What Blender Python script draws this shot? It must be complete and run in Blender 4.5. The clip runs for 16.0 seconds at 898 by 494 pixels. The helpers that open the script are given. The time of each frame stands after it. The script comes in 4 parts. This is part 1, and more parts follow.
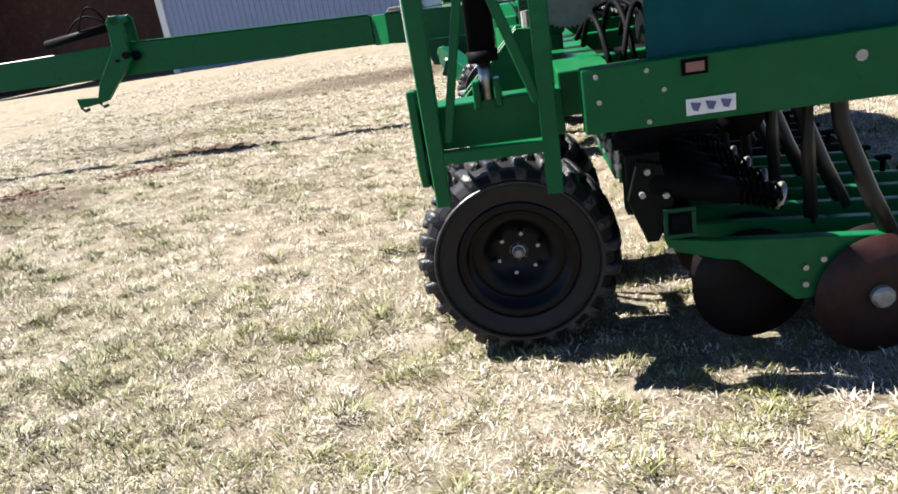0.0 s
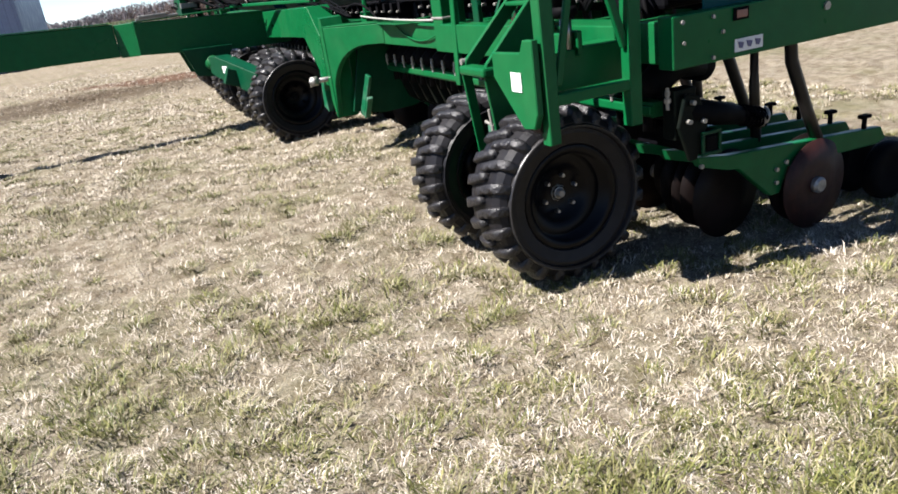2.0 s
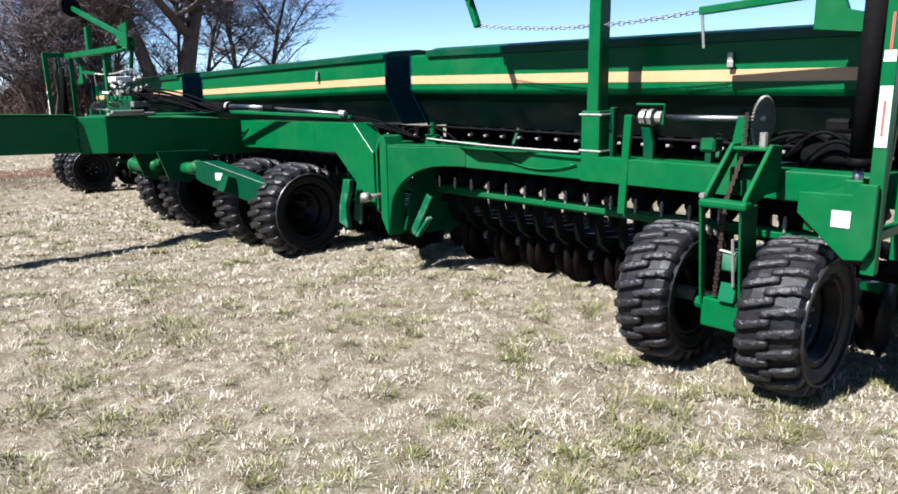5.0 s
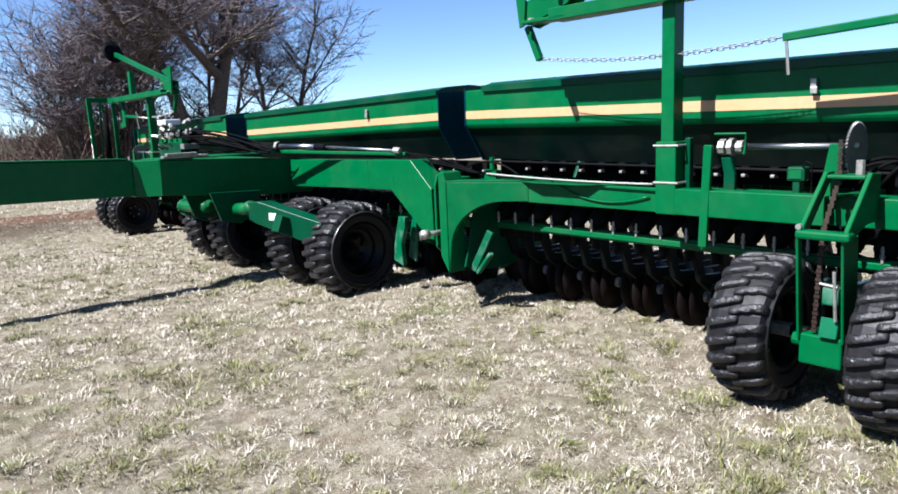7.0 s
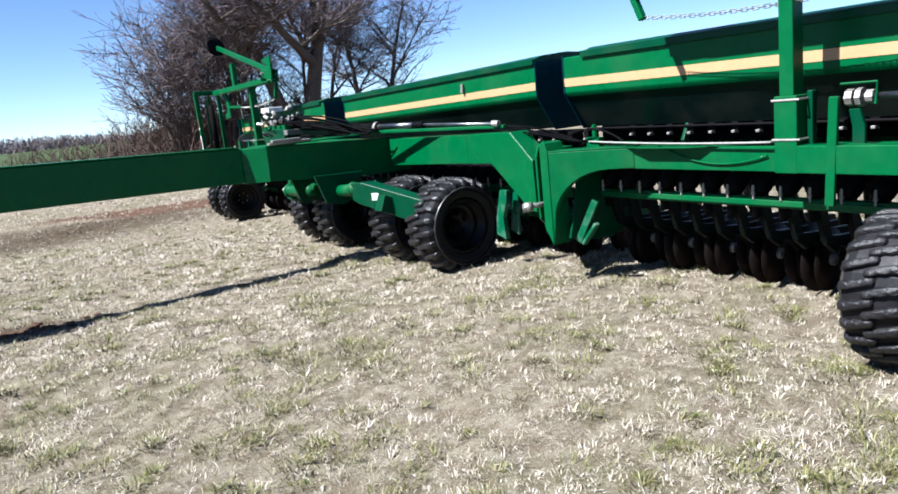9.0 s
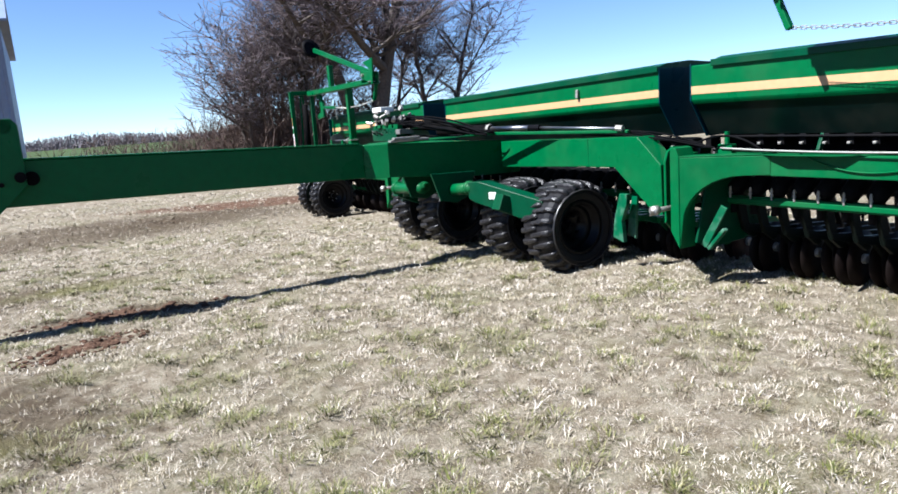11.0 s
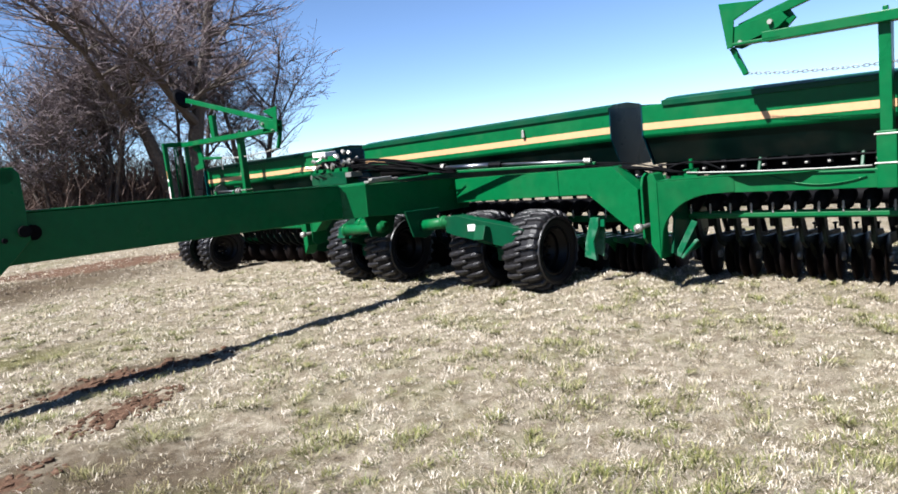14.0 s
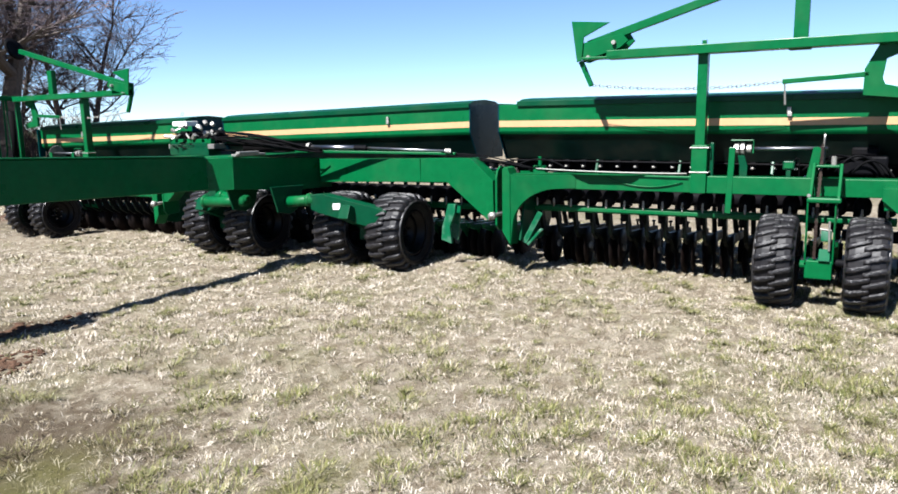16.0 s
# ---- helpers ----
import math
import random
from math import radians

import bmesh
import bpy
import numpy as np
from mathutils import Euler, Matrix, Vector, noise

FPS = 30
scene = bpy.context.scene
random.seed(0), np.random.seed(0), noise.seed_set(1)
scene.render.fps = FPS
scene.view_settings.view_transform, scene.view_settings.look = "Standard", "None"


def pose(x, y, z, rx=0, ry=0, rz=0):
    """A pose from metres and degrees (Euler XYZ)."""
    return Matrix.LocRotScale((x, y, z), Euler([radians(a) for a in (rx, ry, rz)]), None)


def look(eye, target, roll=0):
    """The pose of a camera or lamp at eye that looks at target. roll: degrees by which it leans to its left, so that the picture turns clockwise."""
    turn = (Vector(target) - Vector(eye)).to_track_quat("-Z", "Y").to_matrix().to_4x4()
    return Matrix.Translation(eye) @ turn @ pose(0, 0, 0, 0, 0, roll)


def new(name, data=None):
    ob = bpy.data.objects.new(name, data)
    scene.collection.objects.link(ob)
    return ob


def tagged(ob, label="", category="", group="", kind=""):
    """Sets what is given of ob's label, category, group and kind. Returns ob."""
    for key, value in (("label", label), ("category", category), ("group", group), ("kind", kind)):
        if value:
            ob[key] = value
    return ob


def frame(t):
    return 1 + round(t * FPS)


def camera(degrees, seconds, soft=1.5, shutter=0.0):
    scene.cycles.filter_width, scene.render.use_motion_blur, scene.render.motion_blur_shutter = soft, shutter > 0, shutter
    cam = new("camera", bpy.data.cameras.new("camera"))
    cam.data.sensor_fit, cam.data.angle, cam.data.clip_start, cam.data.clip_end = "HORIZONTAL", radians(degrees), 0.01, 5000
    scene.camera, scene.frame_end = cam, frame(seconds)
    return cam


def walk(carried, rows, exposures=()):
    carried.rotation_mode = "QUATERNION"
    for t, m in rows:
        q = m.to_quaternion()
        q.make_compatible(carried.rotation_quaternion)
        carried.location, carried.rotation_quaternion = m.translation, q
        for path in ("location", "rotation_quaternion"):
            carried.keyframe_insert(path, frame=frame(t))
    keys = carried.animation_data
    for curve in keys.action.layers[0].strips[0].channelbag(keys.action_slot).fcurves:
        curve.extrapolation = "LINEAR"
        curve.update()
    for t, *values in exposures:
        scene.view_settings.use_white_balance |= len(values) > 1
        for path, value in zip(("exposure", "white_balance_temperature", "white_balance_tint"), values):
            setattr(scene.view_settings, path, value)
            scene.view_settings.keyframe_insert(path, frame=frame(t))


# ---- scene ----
cam = camera(63.9, 16.0, 1.7)
METRES, EYE, TILT, LEAN, TURN = 8.38, 1.42, 0.8, 0.0, 0.0
ROWS = [
    (0.0, 0.0, 0.0, 0.0, -3.13, -19.96, 8.67),
    (0.5, -0.0534, -0.0006, -0.0, -12.39, -21.19, 7.95),
    (1.0, -0.1124, 0.0064, 0.0026, -17.59, -21.4, 5.71),
    (1.5, -0.165, 0.0062, 0.0004, -24.83, -21.04, 5.49),
    (2.0, -0.2121, 0.0332, -0.0004, -32.67, -21.67, 7.12),
    (2.5, -0.2595, 0.0572, 0.0012, -34.11, -21.16, 4.16),
    (3.0, -0.3001, 0.0929, 0.0011, -38.78, -22.37, 4.13),
    (3.5, -0.33, 0.137, 0.0082, -41.49, -22.24, 2.22),
    (4.0, -0.3754, 0.1731, 0.0125, -46.05, -18.06, 0.47),
    (6.5, -0.4467, 0.2656, 0.0175, -51.17, -10.95, 0.5),
    (7.0, -0.4446, 0.2667, 0.0177, -48.74, -10.38, 1.75),
    (7.5, -0.4454, 0.2706, 0.0172, -45.56, -10.24, 0.74),
    (8.0, -0.4434, 0.2733, 0.0171, -43.81, -11.22, 2.21),
    (10.5, -0.4967, 0.2871, 0.0161, -41.14, -11.76, 7.68),
    (11.0, -0.5264, 0.3097, 0.0149, -37.72, -10.88, 3.73),
    (11.5, -0.5541, 0.3315, 0.0173, -39.09, -9.75, 3.08),
    (12.0, -0.6106, 0.3513, 0.0174, -40.65, -8.71, 0.67),
    (12.5, -0.6469, 0.3871, 0.0135, -48.03, -7.81, -1.05),
    (13.0, -0.6873, 0.4142, 0.0186, -50.99, -9.08, -0.84),
    (13.5, -0.7239, 0.428, 0.0226, -53.72, -8.59, 1.31),
    (14.0, -0.7361, 0.4555, 0.0181, -55.51, -8.14, 5.24),
    (14.5, -0.7621, 0.4664, 0.021, -56.76, -9.27, 2.65),
    (15.0, -0.7943, 0.4685, 0.0221, -57.85, -11.2, -1.89),
    (15.5, -0.7984, 0.4606, 0.024, -63.25, -8.64, -3.43),
    (16.0, -0.8002, 0.4585, 0.0238, -67.89, -10.06, 0.37),
]
EXPOSURES = [(0.0, 2.48, 6400, 10), (0.5, 2.24, 6400, 10), (1.0, 2.10, 6400, 10), (1.5, 2.02, 6400, 11), (2.0, 2.00, 6400, 12), (3.0, 1.94, 6350, 12), (4.0, 1.96, 6200, 11), (6.5, 1.90, 5800, 10), (13.0, 1.90, 5800, 10), (14.5, 1.91, 6200, 10), (16.0, 1.91, 6100, 10)]
walk(cam, [(t, pose(0, 0, EYE, TILT, LEAN, TURN) @ pose(METRES * x, METRES * y, METRES * z, 90 + pitch, roll, yaw)) for t, x, y, z, yaw, pitch, roll in ROWS], EXPOSURES)

# ---- world, sun, exposure ----
SUN_EL, SUN_AZ = 50.0, 163.0
world = bpy.data.worlds.new("sky")
scene.world = world
world.use_nodes = True
wn = world.node_tree.nodes
sky = wn.new("ShaderNodeTexSky")
sky.sky_type, sky.sun_disc = 'NISHITA', False
sky.sun_elevation, sky.sun_rotation = radians(SUN_EL), radians(90.0 - SUN_AZ)
sky.air_density, sky.dust_density, sky.ozone_density = 0.55, 0.0, 3.0
world.node_tree.links.new(sky.outputs[0], wn["Background"].inputs[0])
wn["Background"].inputs[1].default_value = 0.05
sun = new("sun", bpy.data.lights.new("sun", 'SUN'))
sun.data.energy, sun.data.angle, sun.data.color = 5.0, radians(0.53), (1.0, 0.96, 0.90)
sd = Vector((math.cos(radians(SUN_EL)) * math.cos(radians(SUN_AZ)), math.cos(radians(SUN_EL)) * math.sin(radians(SUN_AZ)), math.sin(radians(SUN_EL))))
sun.matrix_world = look(sd * 60, (0, 0, 0))


# ---- materials ----
def material(name):
    m = bpy.data.materials.new(name)
    m.use_nodes = True
    nt = m.node_tree
    return m, nt, nt.nodes["Principled BSDF"]


def link(nt, a, b):
    nt.links.new(a, b)


def noise_tex(nt, scale, detail=4.0, rough=0.55, coords="Object"):
    tc = nt.nodes.new("ShaderNodeTexCoord")
    n = nt.nodes.new("ShaderNodeTexNoise")
    n.inputs["Scale"].default_value, n.inputs["Detail"].default_value, n.inputs["Roughness"].default_value = scale, detail, rough
    link(nt, tc.outputs[coords], n.inputs["Vector"])
    return n


def ramp(nt, src, stops):
    r = nt.nodes.new("ShaderNodeValToRGB")
    e = r.color_ramp.elements
    while len(e) < len(stops):
        e.new(0.5)
    for k, (p, c) in zip(e, stops):
        k.position, k.color = p, (*c, 1)
    link(nt, src, r.inputs[0])
    return r


def mix(nt, fac, a, b, mode='MIX'):
    m = nt.nodes.new("ShaderNodeMix")
    m.data_type, m.blend_type = 'RGBA', mode
    if isinstance(fac, float):
        m.inputs[0].default_value = fac
    else:
        link(nt, fac, m.inputs[0])
    for sock, v in ((m.inputs[6], a), (m.inputs[7], b)):
        if isinstance(v, tuple):
            sock.default_value = (*v, 1)
        else:
            link(nt, v, sock)
    return m.outputs[2]


def bump(nt, bs, src, strength, dist=0.01):
    b = nt.nodes.new("ShaderNodeBump")
    b.inputs["Strength"].default_value, b.inputs["Distance"].default_value = strength, dist
    link(nt, src, b.inputs["Height"])
    link(nt, b.outputs[0], bs.inputs["Normal"])


def surface(name, base, rough=0.5, metal=0.0, vary=0.25, dirt=(0.22, 0.17, 0.11), dirt_amount=0.25, grain=30.0, relief=0.08, spec=0.5, depth=0.004):
    """A surface of one base colour with grain, dust in patches and fine relief."""
    m, nt, bs = material(name)
    fine = noise_tex(nt, grain, 5)
    big = noise_tex(nt, 2.3, 4, 0.6)
    dark = tuple(c * (1 - vary) for c in base)
    light = tuple(min(1, c * (1 + vary)) for c in base)
    col = ramp(nt, fine.outputs[0], [(0.3, dark), (0.7, light)])
    mask = ramp(nt, big.outputs[0], [(0.48, (0, 0, 0)), (0.75, (dirt_amount,) * 3)])
    link(nt, mix(nt, mask.outputs[0], col.outputs[0], dirt), bs.inputs["Base Color"])
    rr = ramp(nt, big.outputs[0], [(0.35, (rough * 0.8,) * 3), (0.75, (min(1, rough * 1.5),) * 3)])
    link(nt, rr.outputs[0], bs.inputs["Roughness"])
    bs.inputs["Metallic"].default_value = metal
    bs.inputs["Specular IOR Level"].default_value = spec
    bump(nt, bs, fine.outputs[0], relief, depth)
    return m


GREEN = surface("green_paint", (0.002, 0.066, 0.0195), 0.34, vary=0.1, dirt_amount=0.03, grain=14, relief=0.03, spec=0.12)
# Darkened green; on hinge shield and lift arm it paints in their shade.
GREEN_D = surface("dark_and_shaded_green_paint", (0.001, 0.034, 0.0145), 0.32, vary=0.12, dirt_amount=0.03, grain=14, relief=0.03, spec=0.12)
# Box ends in shade: the sky's reflection is painted into both teal bases.
END = surface("sky_tinted_box_end", (0.001, 0.045, 0.046), 0.3, vary=0.12, dirt_amount=0.01, grain=12, relief=0.02, spec=0.05)
SKYTINT = surface("sky_tinted_end_panel", (0.0018, 0.024, 0.034), 0.3, vary=0.12, dirt_amount=0.02, grain=12, relief=0.02, spec=0.07)
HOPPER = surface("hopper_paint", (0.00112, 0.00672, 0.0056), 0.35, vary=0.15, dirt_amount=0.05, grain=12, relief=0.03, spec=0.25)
STRIPE = surface("tan_stripe", (0.37, 0.215, 0.105), 0.45, vary=0.06, dirt_amount=0.06, grain=20, relief=0.02)
RUBBER = surface("tyre_rubber", (0.0085, 0.0078, 0.0088), 0.42, vary=0.4, dirt=(0.036, 0.029, 0.025), dirt_amount=0.16, grain=34, relief=1.0, spec=0.36, depth=0.012)
WALLR = surface("tyre_wall_rubber", (0.005, 0.0046, 0.0056), 0.5, vary=0.3, dirt=(0.025, 0.018, 0.015), dirt_amount=0.14, grain=30, relief=0.4, spec=0.2)
# Ridge rubber lighter than the wall: some sun glint is in its colour.
GLINTR = surface("glint_toned_rubber", (0.015, 0.014, 0.0145), 0.4, vary=0.3, dirt_amount=0.05, grain=60, spec=0.4)
BLACKP = surface("black_plastic", (0.0025, 0.0025, 0.003), 0.65, vary=0.3, dirt_amount=0.01, grain=30, spec=0.03)
RIM = surface("black_rim_paint", (0.0012, 0.0012, 0.0022), 0.3, vary=0.2, dirt_amount=0.02, grain=20, spec=0.12)
STEEL = surface("bare_steel", (0.3, 0.3, 0.3), 0.45, metal=1.0, vary=0.15, dirt_amount=0.15, grain=40)
ZINC = surface("zinc_plate", (0.26, 0.25, 0.23), 0.5, metal=0.7, vary=0.25, dirt=(0.08, 0.06, 0.04), dirt_amount=0.4, grain=50)
CHROME = surface("chrome_rod", (0.22, 0.22, 0.235), 0.35, metal=1.0, vary=0.05, dirt_amount=0.03)
RUST = surface("rusty_disc_steel", (0.017, 0.0046, 0.0035), 0.55, vary=0.4, dirt=(0.009, 0.0045, 0.004), dirt_amount=0.6, grain=26, relief=0.15, spec=0.2)
DARKM = surface("dark_cast_iron", (0.0021, 0.0021, 0.00294), 0.6, vary=0.3, dirt_amount=0.02, grain=40, spec=0.06)
# Black of the clamp; on inner arms it puts shade into the colour.
ARMD = surface("black_and_shaded_arm_paint", (0.0014, 0.00315, 0.00245), 0.5, vary=0.2, dirt_amount=0.03, grain=20, spec=0.06)
WHITE = surface("white_decal", (0.5, 0.5, 0.49), 0.4, vary=0.04, dirt_amount=0.08)
PALEH = surface("pale_hose_rubber", (0.22, 0.22, 0.2), 0.5, vary=0.15, dirt_amount=0.15)
REDD = surface("red_decal", (0.45, 0.05, 0.04), 0.4, vary=0.05)
INK = surface("dark_print", (0.05, 0.05, 0.12), 0.4, vary=0.1)
TUBE = surface("brown_seed_hose", (0.0075, 0.0062, 0.006), 0.45, vary=0.2, dirt_amount=0.03, spec=0.25)
GREYM = surface("grey_steel_plate", (0.15, 0.145, 0.135), 0.5, metal=0.4, vary=0.15, dirt=(0.06, 0.045, 0.035), dirt_amount=0.4)
# The pale patch colour draws scuffs and painted-in sun gloss together.
SCUFFGLINT = surface("scuffed_and_glinting_green_paint", (0.002, 0.064, 0.026), 0.4, vary=0.15, dirt=(0.17, 0.26, 0.215), dirt_amount=0.75, grain=20, relief=0.1, spec=0.2)
CHAINM = surface("brown_chain_steel", (0.016, 0.0085, 0.006), 0.5, vary=0.4, dirt_amount=0.05, spec=0.3)
# Inner discs: shade below the machine is put into this steel colour.
BLADE = surface("shaded_disc_steel", (0.0045, 0.0026, 0.0023), 0.55, vary=0.3, dirt=(0.012, 0.005, 0.004), dirt_amount=0.6, spec=0.12)
AMBER = surface("amber_lens", (0.14, 0.056, 0.0448), 0.25, vary=0.05)


# ---- mesh tools ----
def finish(bm, smooth=True):
    bmesh.ops.recalc_face_normals(bm, faces=bm.faces)
    for f in bm.faces:
        f.smooth = smooth
    return bm


def box(bm, x0, x1, y0, y1, z0, z1, bev=0.006):
    r = bmesh.ops.create_cube(bm, size=1.0)
    vs = r["verts"]
    for v in vs:
        v.co = Vector(((x0 + x1) / 2 + v.co.x * abs(x1 - x0), (y0 + y1) / 2 + v.co.y * abs(y1 - y0), (z0 + z1) / 2 + v.co.z * abs(z1 - z0)))
    if bev:
        es = list({e for v in vs for e in v.link_edges})
        bmesh.ops.bevel(bm, geom=es, offset=min(bev, 0.3 * min(abs(x1 - x0), abs(y1 - y0), abs(z1 - z0))), segments=2, affect='EDGES', profile=0.5)


def prism(bm, pts, axis, a, b, bev=0.004):
    """A flat polygon, given in the two other axes in order, drawn out along an axis from a to b."""
    def put(p, h):
        return {"x": (h, p[0], p[1]), "y": (p[0], h, p[1]), "z": (p[0], p[1], h)}[axis]
    lo, hi = [bm.verts.new(put(p, a)) for p in pts], [bm.verts.new(put(p, b)) for p in pts]
    fs = [bm.faces.new(lo), bm.faces.new(hi)]
    n = len(pts)
    for i in range(n):
        fs.append(bm.faces.new((lo[i], lo[(i + 1) % n], hi[(i + 1) % n], hi[i])))
    bmesh.ops.recalc_face_normals(bm, faces=fs)
    if bev:
        es = list({e for f in fs[:2] for e in f.edges})
        bmesh.ops.bevel(bm, geom=es, offset=bev, segments=1, affect='EDGES')


def beam(bm, p, q, w, h, up=(0, 0, 1), bev=0.006):
    """A square bar from p to q; w across, h in the sense of up."""
    p, q, up = Vector(p), Vector(q), Vector(up)
    d = q - p
    ln = d.length
    d.normalize()
    s = d.cross(up).normalized()
    u = s.cross(d)
    k = bmesh.new()
    box(k, 0, ln, -w / 2, w / 2, -h / 2, h / 2, bev)
    mt = Matrix((d, s, u)).transposed().to_4x4()
    mt.translation = p
    k.transform(mt)
    join(bm, k)


def join(bm, other):
    me = bpy.data.meshes.new("t")
    other.to_mesh(me)
    other.free()
    bm.from_mesh(me)
    bpy.data.meshes.remove(me)


def frame_of(d):
    d = Vector(d).normalized()
    a = d.cross(Vector((0, 0, 1)))
    if a.length < 1e-3:
        a = d.cross(Vector((0, 1, 0)))
    a.normalize()
    return a, d.cross(a).normalized()


def tube(bm, pts, r, n=8, caps=True):
    """A round tube along points; r is one radius or one for each point."""
    pts = [Vector(p) for p in pts]
    rs = r if isinstance(r, (list, tuple)) else [r] * len(pts)
    rings = []
    for i, p in enumerate(pts):
        d = pts[min(i + 1, len(pts) - 1)] - pts[max(i - 1, 0)]
        a, b = frame_of(d)
        rings.append([bm.verts.new(p + rs[i] * (math.cos(6.28318 * k / n) * a + math.sin(6.28318 * k / n) * b)) for k in range(n)])
    for u, v in zip(rings, rings[1:]):
        for k in range(n):
            bm.faces.new((u[k], u[(k + 1) % n], v[(k + 1) % n], v[k]))
    if caps:
        bm.faces.new(rings[0])
        bm.faces.new(rings[-1])


def bend(a, b, sag, n=8, side=(0, 0, -1)):
    a, b, s = Vector(a), Vector(b), Vector(side)
    return [a.lerp(b, i / n) + s * sag * 4 * (i / n) * (1 - i / n) for i in range(n + 1)]


def lathe(bm, prof, n=32, axis="y"):
    """Turned form: prof is a list of (radius, height along the axis)."""
    rings = []
    for r, h in prof:
        ring = []
        for k in range(n):
            c, s = r * math.cos(6.28318 * k / n), r * math.sin(6.28318 * k / n)
            ring.append(bm.verts.new({"y": (c, h, s), "x": (h, c, s), "z": (c, s, h)}[axis]))
        rings.append(ring)
    for u, v in zip(rings, rings[1:]):
        for k in range(n):
            bm.faces.new((u[k], u[(k + 1) % n], v[(k + 1) % n], v[k]))
    bm.faces.new(rings[0])
    bm.faces.new(rings[-1])


def mesh_of(name, bm, mat, smooth=False):
    finish(bm, smooth)
    me = bpy.data.meshes.new(name)
    bm.to_mesh(me)
    bm.free()
    me.materials.append(mat)
    return me


XF = Matrix()


def part(name, bm, mat, parent, label="", smooth=False):
    bm.transform(XF)
    ob = new(name, mesh_of(name, bm, mat, smooth))
    ob.parent = parent
    return tagged(ob, label)


def shared(name, me, parent, m, label=""):
    """One more object on a mesh that is there already."""
    ob = new(name, me)
    ob.parent = parent
    ob.matrix_basis = m
    return tagged(ob, label)


def mk(fn, *a, **k):
    bm = bmesh.new()
    fn(bm, *a, **k)
    return bm


def many(*calls):
    bm = bmesh.new()
    for fn, *a in calls:
        fn(bm, *a)
    return bm


# ---- ground ----
def ground_z(x, y):
    """Height of the soil: a slight crest under the machine."""
    d = 0.14 * x + 0.99 * y
    z = np.interp(d, [-6, 0, 5, 7.5, 10, 14.5, 20, 60, 3000], [-0.09, -0.055, 0.0, 0.015, -0.005, -0.10, -0.15, -0.25, -0.3])
    far = np.clip((np.hypot(x, y) - 25) / 30, 0, 1)
    lump = np.sin(9.1 * x + 2.3 * np.sin(5.3 * y)) * np.sin(8.3 * y + 1.9 * np.sin(6.1 * x)) + 0.6 * np.sin(15.7 * x - 11.3 * y + 2 * np.sin(4.1 * y)) * np.sin(13.1 * y + 7.9 * x)
    return z + (0.016 * lump + 0.012 * np.sin(2.1 * x + 0.7 * y) + 0.010 * np.sin(1.3 * y - 1.9 * x + 1)) * (1 - far)


def spot(nt, rough, cx, cy, rx, ry, turn=0.0):
    """Distance from the middle of an oval patch of ground, with a ragged rim."""
    mp = nt.nodes.new("ShaderNodeMapping")
    mp.vector_type = 'TEXTURE'
    mp.inputs["Location"].default_value = (cx, cy, 0)
    mp.inputs["Rotation"].default_value = (0, 0, turn)
    mp.inputs["Scale"].default_value = (rx, ry, 1e4)
    link(nt, nt.nodes.new("ShaderNodeTexCoord").outputs["Object"], mp.inputs[0])
    ln = nt.nodes.new("ShaderNodeVectorMath")
    ln.operation = 'LENGTH'
    link(nt, mp.outputs[0], ln.inputs[0])
    ad = nt.nodes.new("ShaderNodeMath")
    ad.operation = 'MULTIPLY_ADD'
    link(nt, rough.outputs[0], ad.inputs[0])
    ad.inputs[1].default_value = 0.6
    link(nt, ln.outputs["Value"], ad.inputs[2])
    return ad


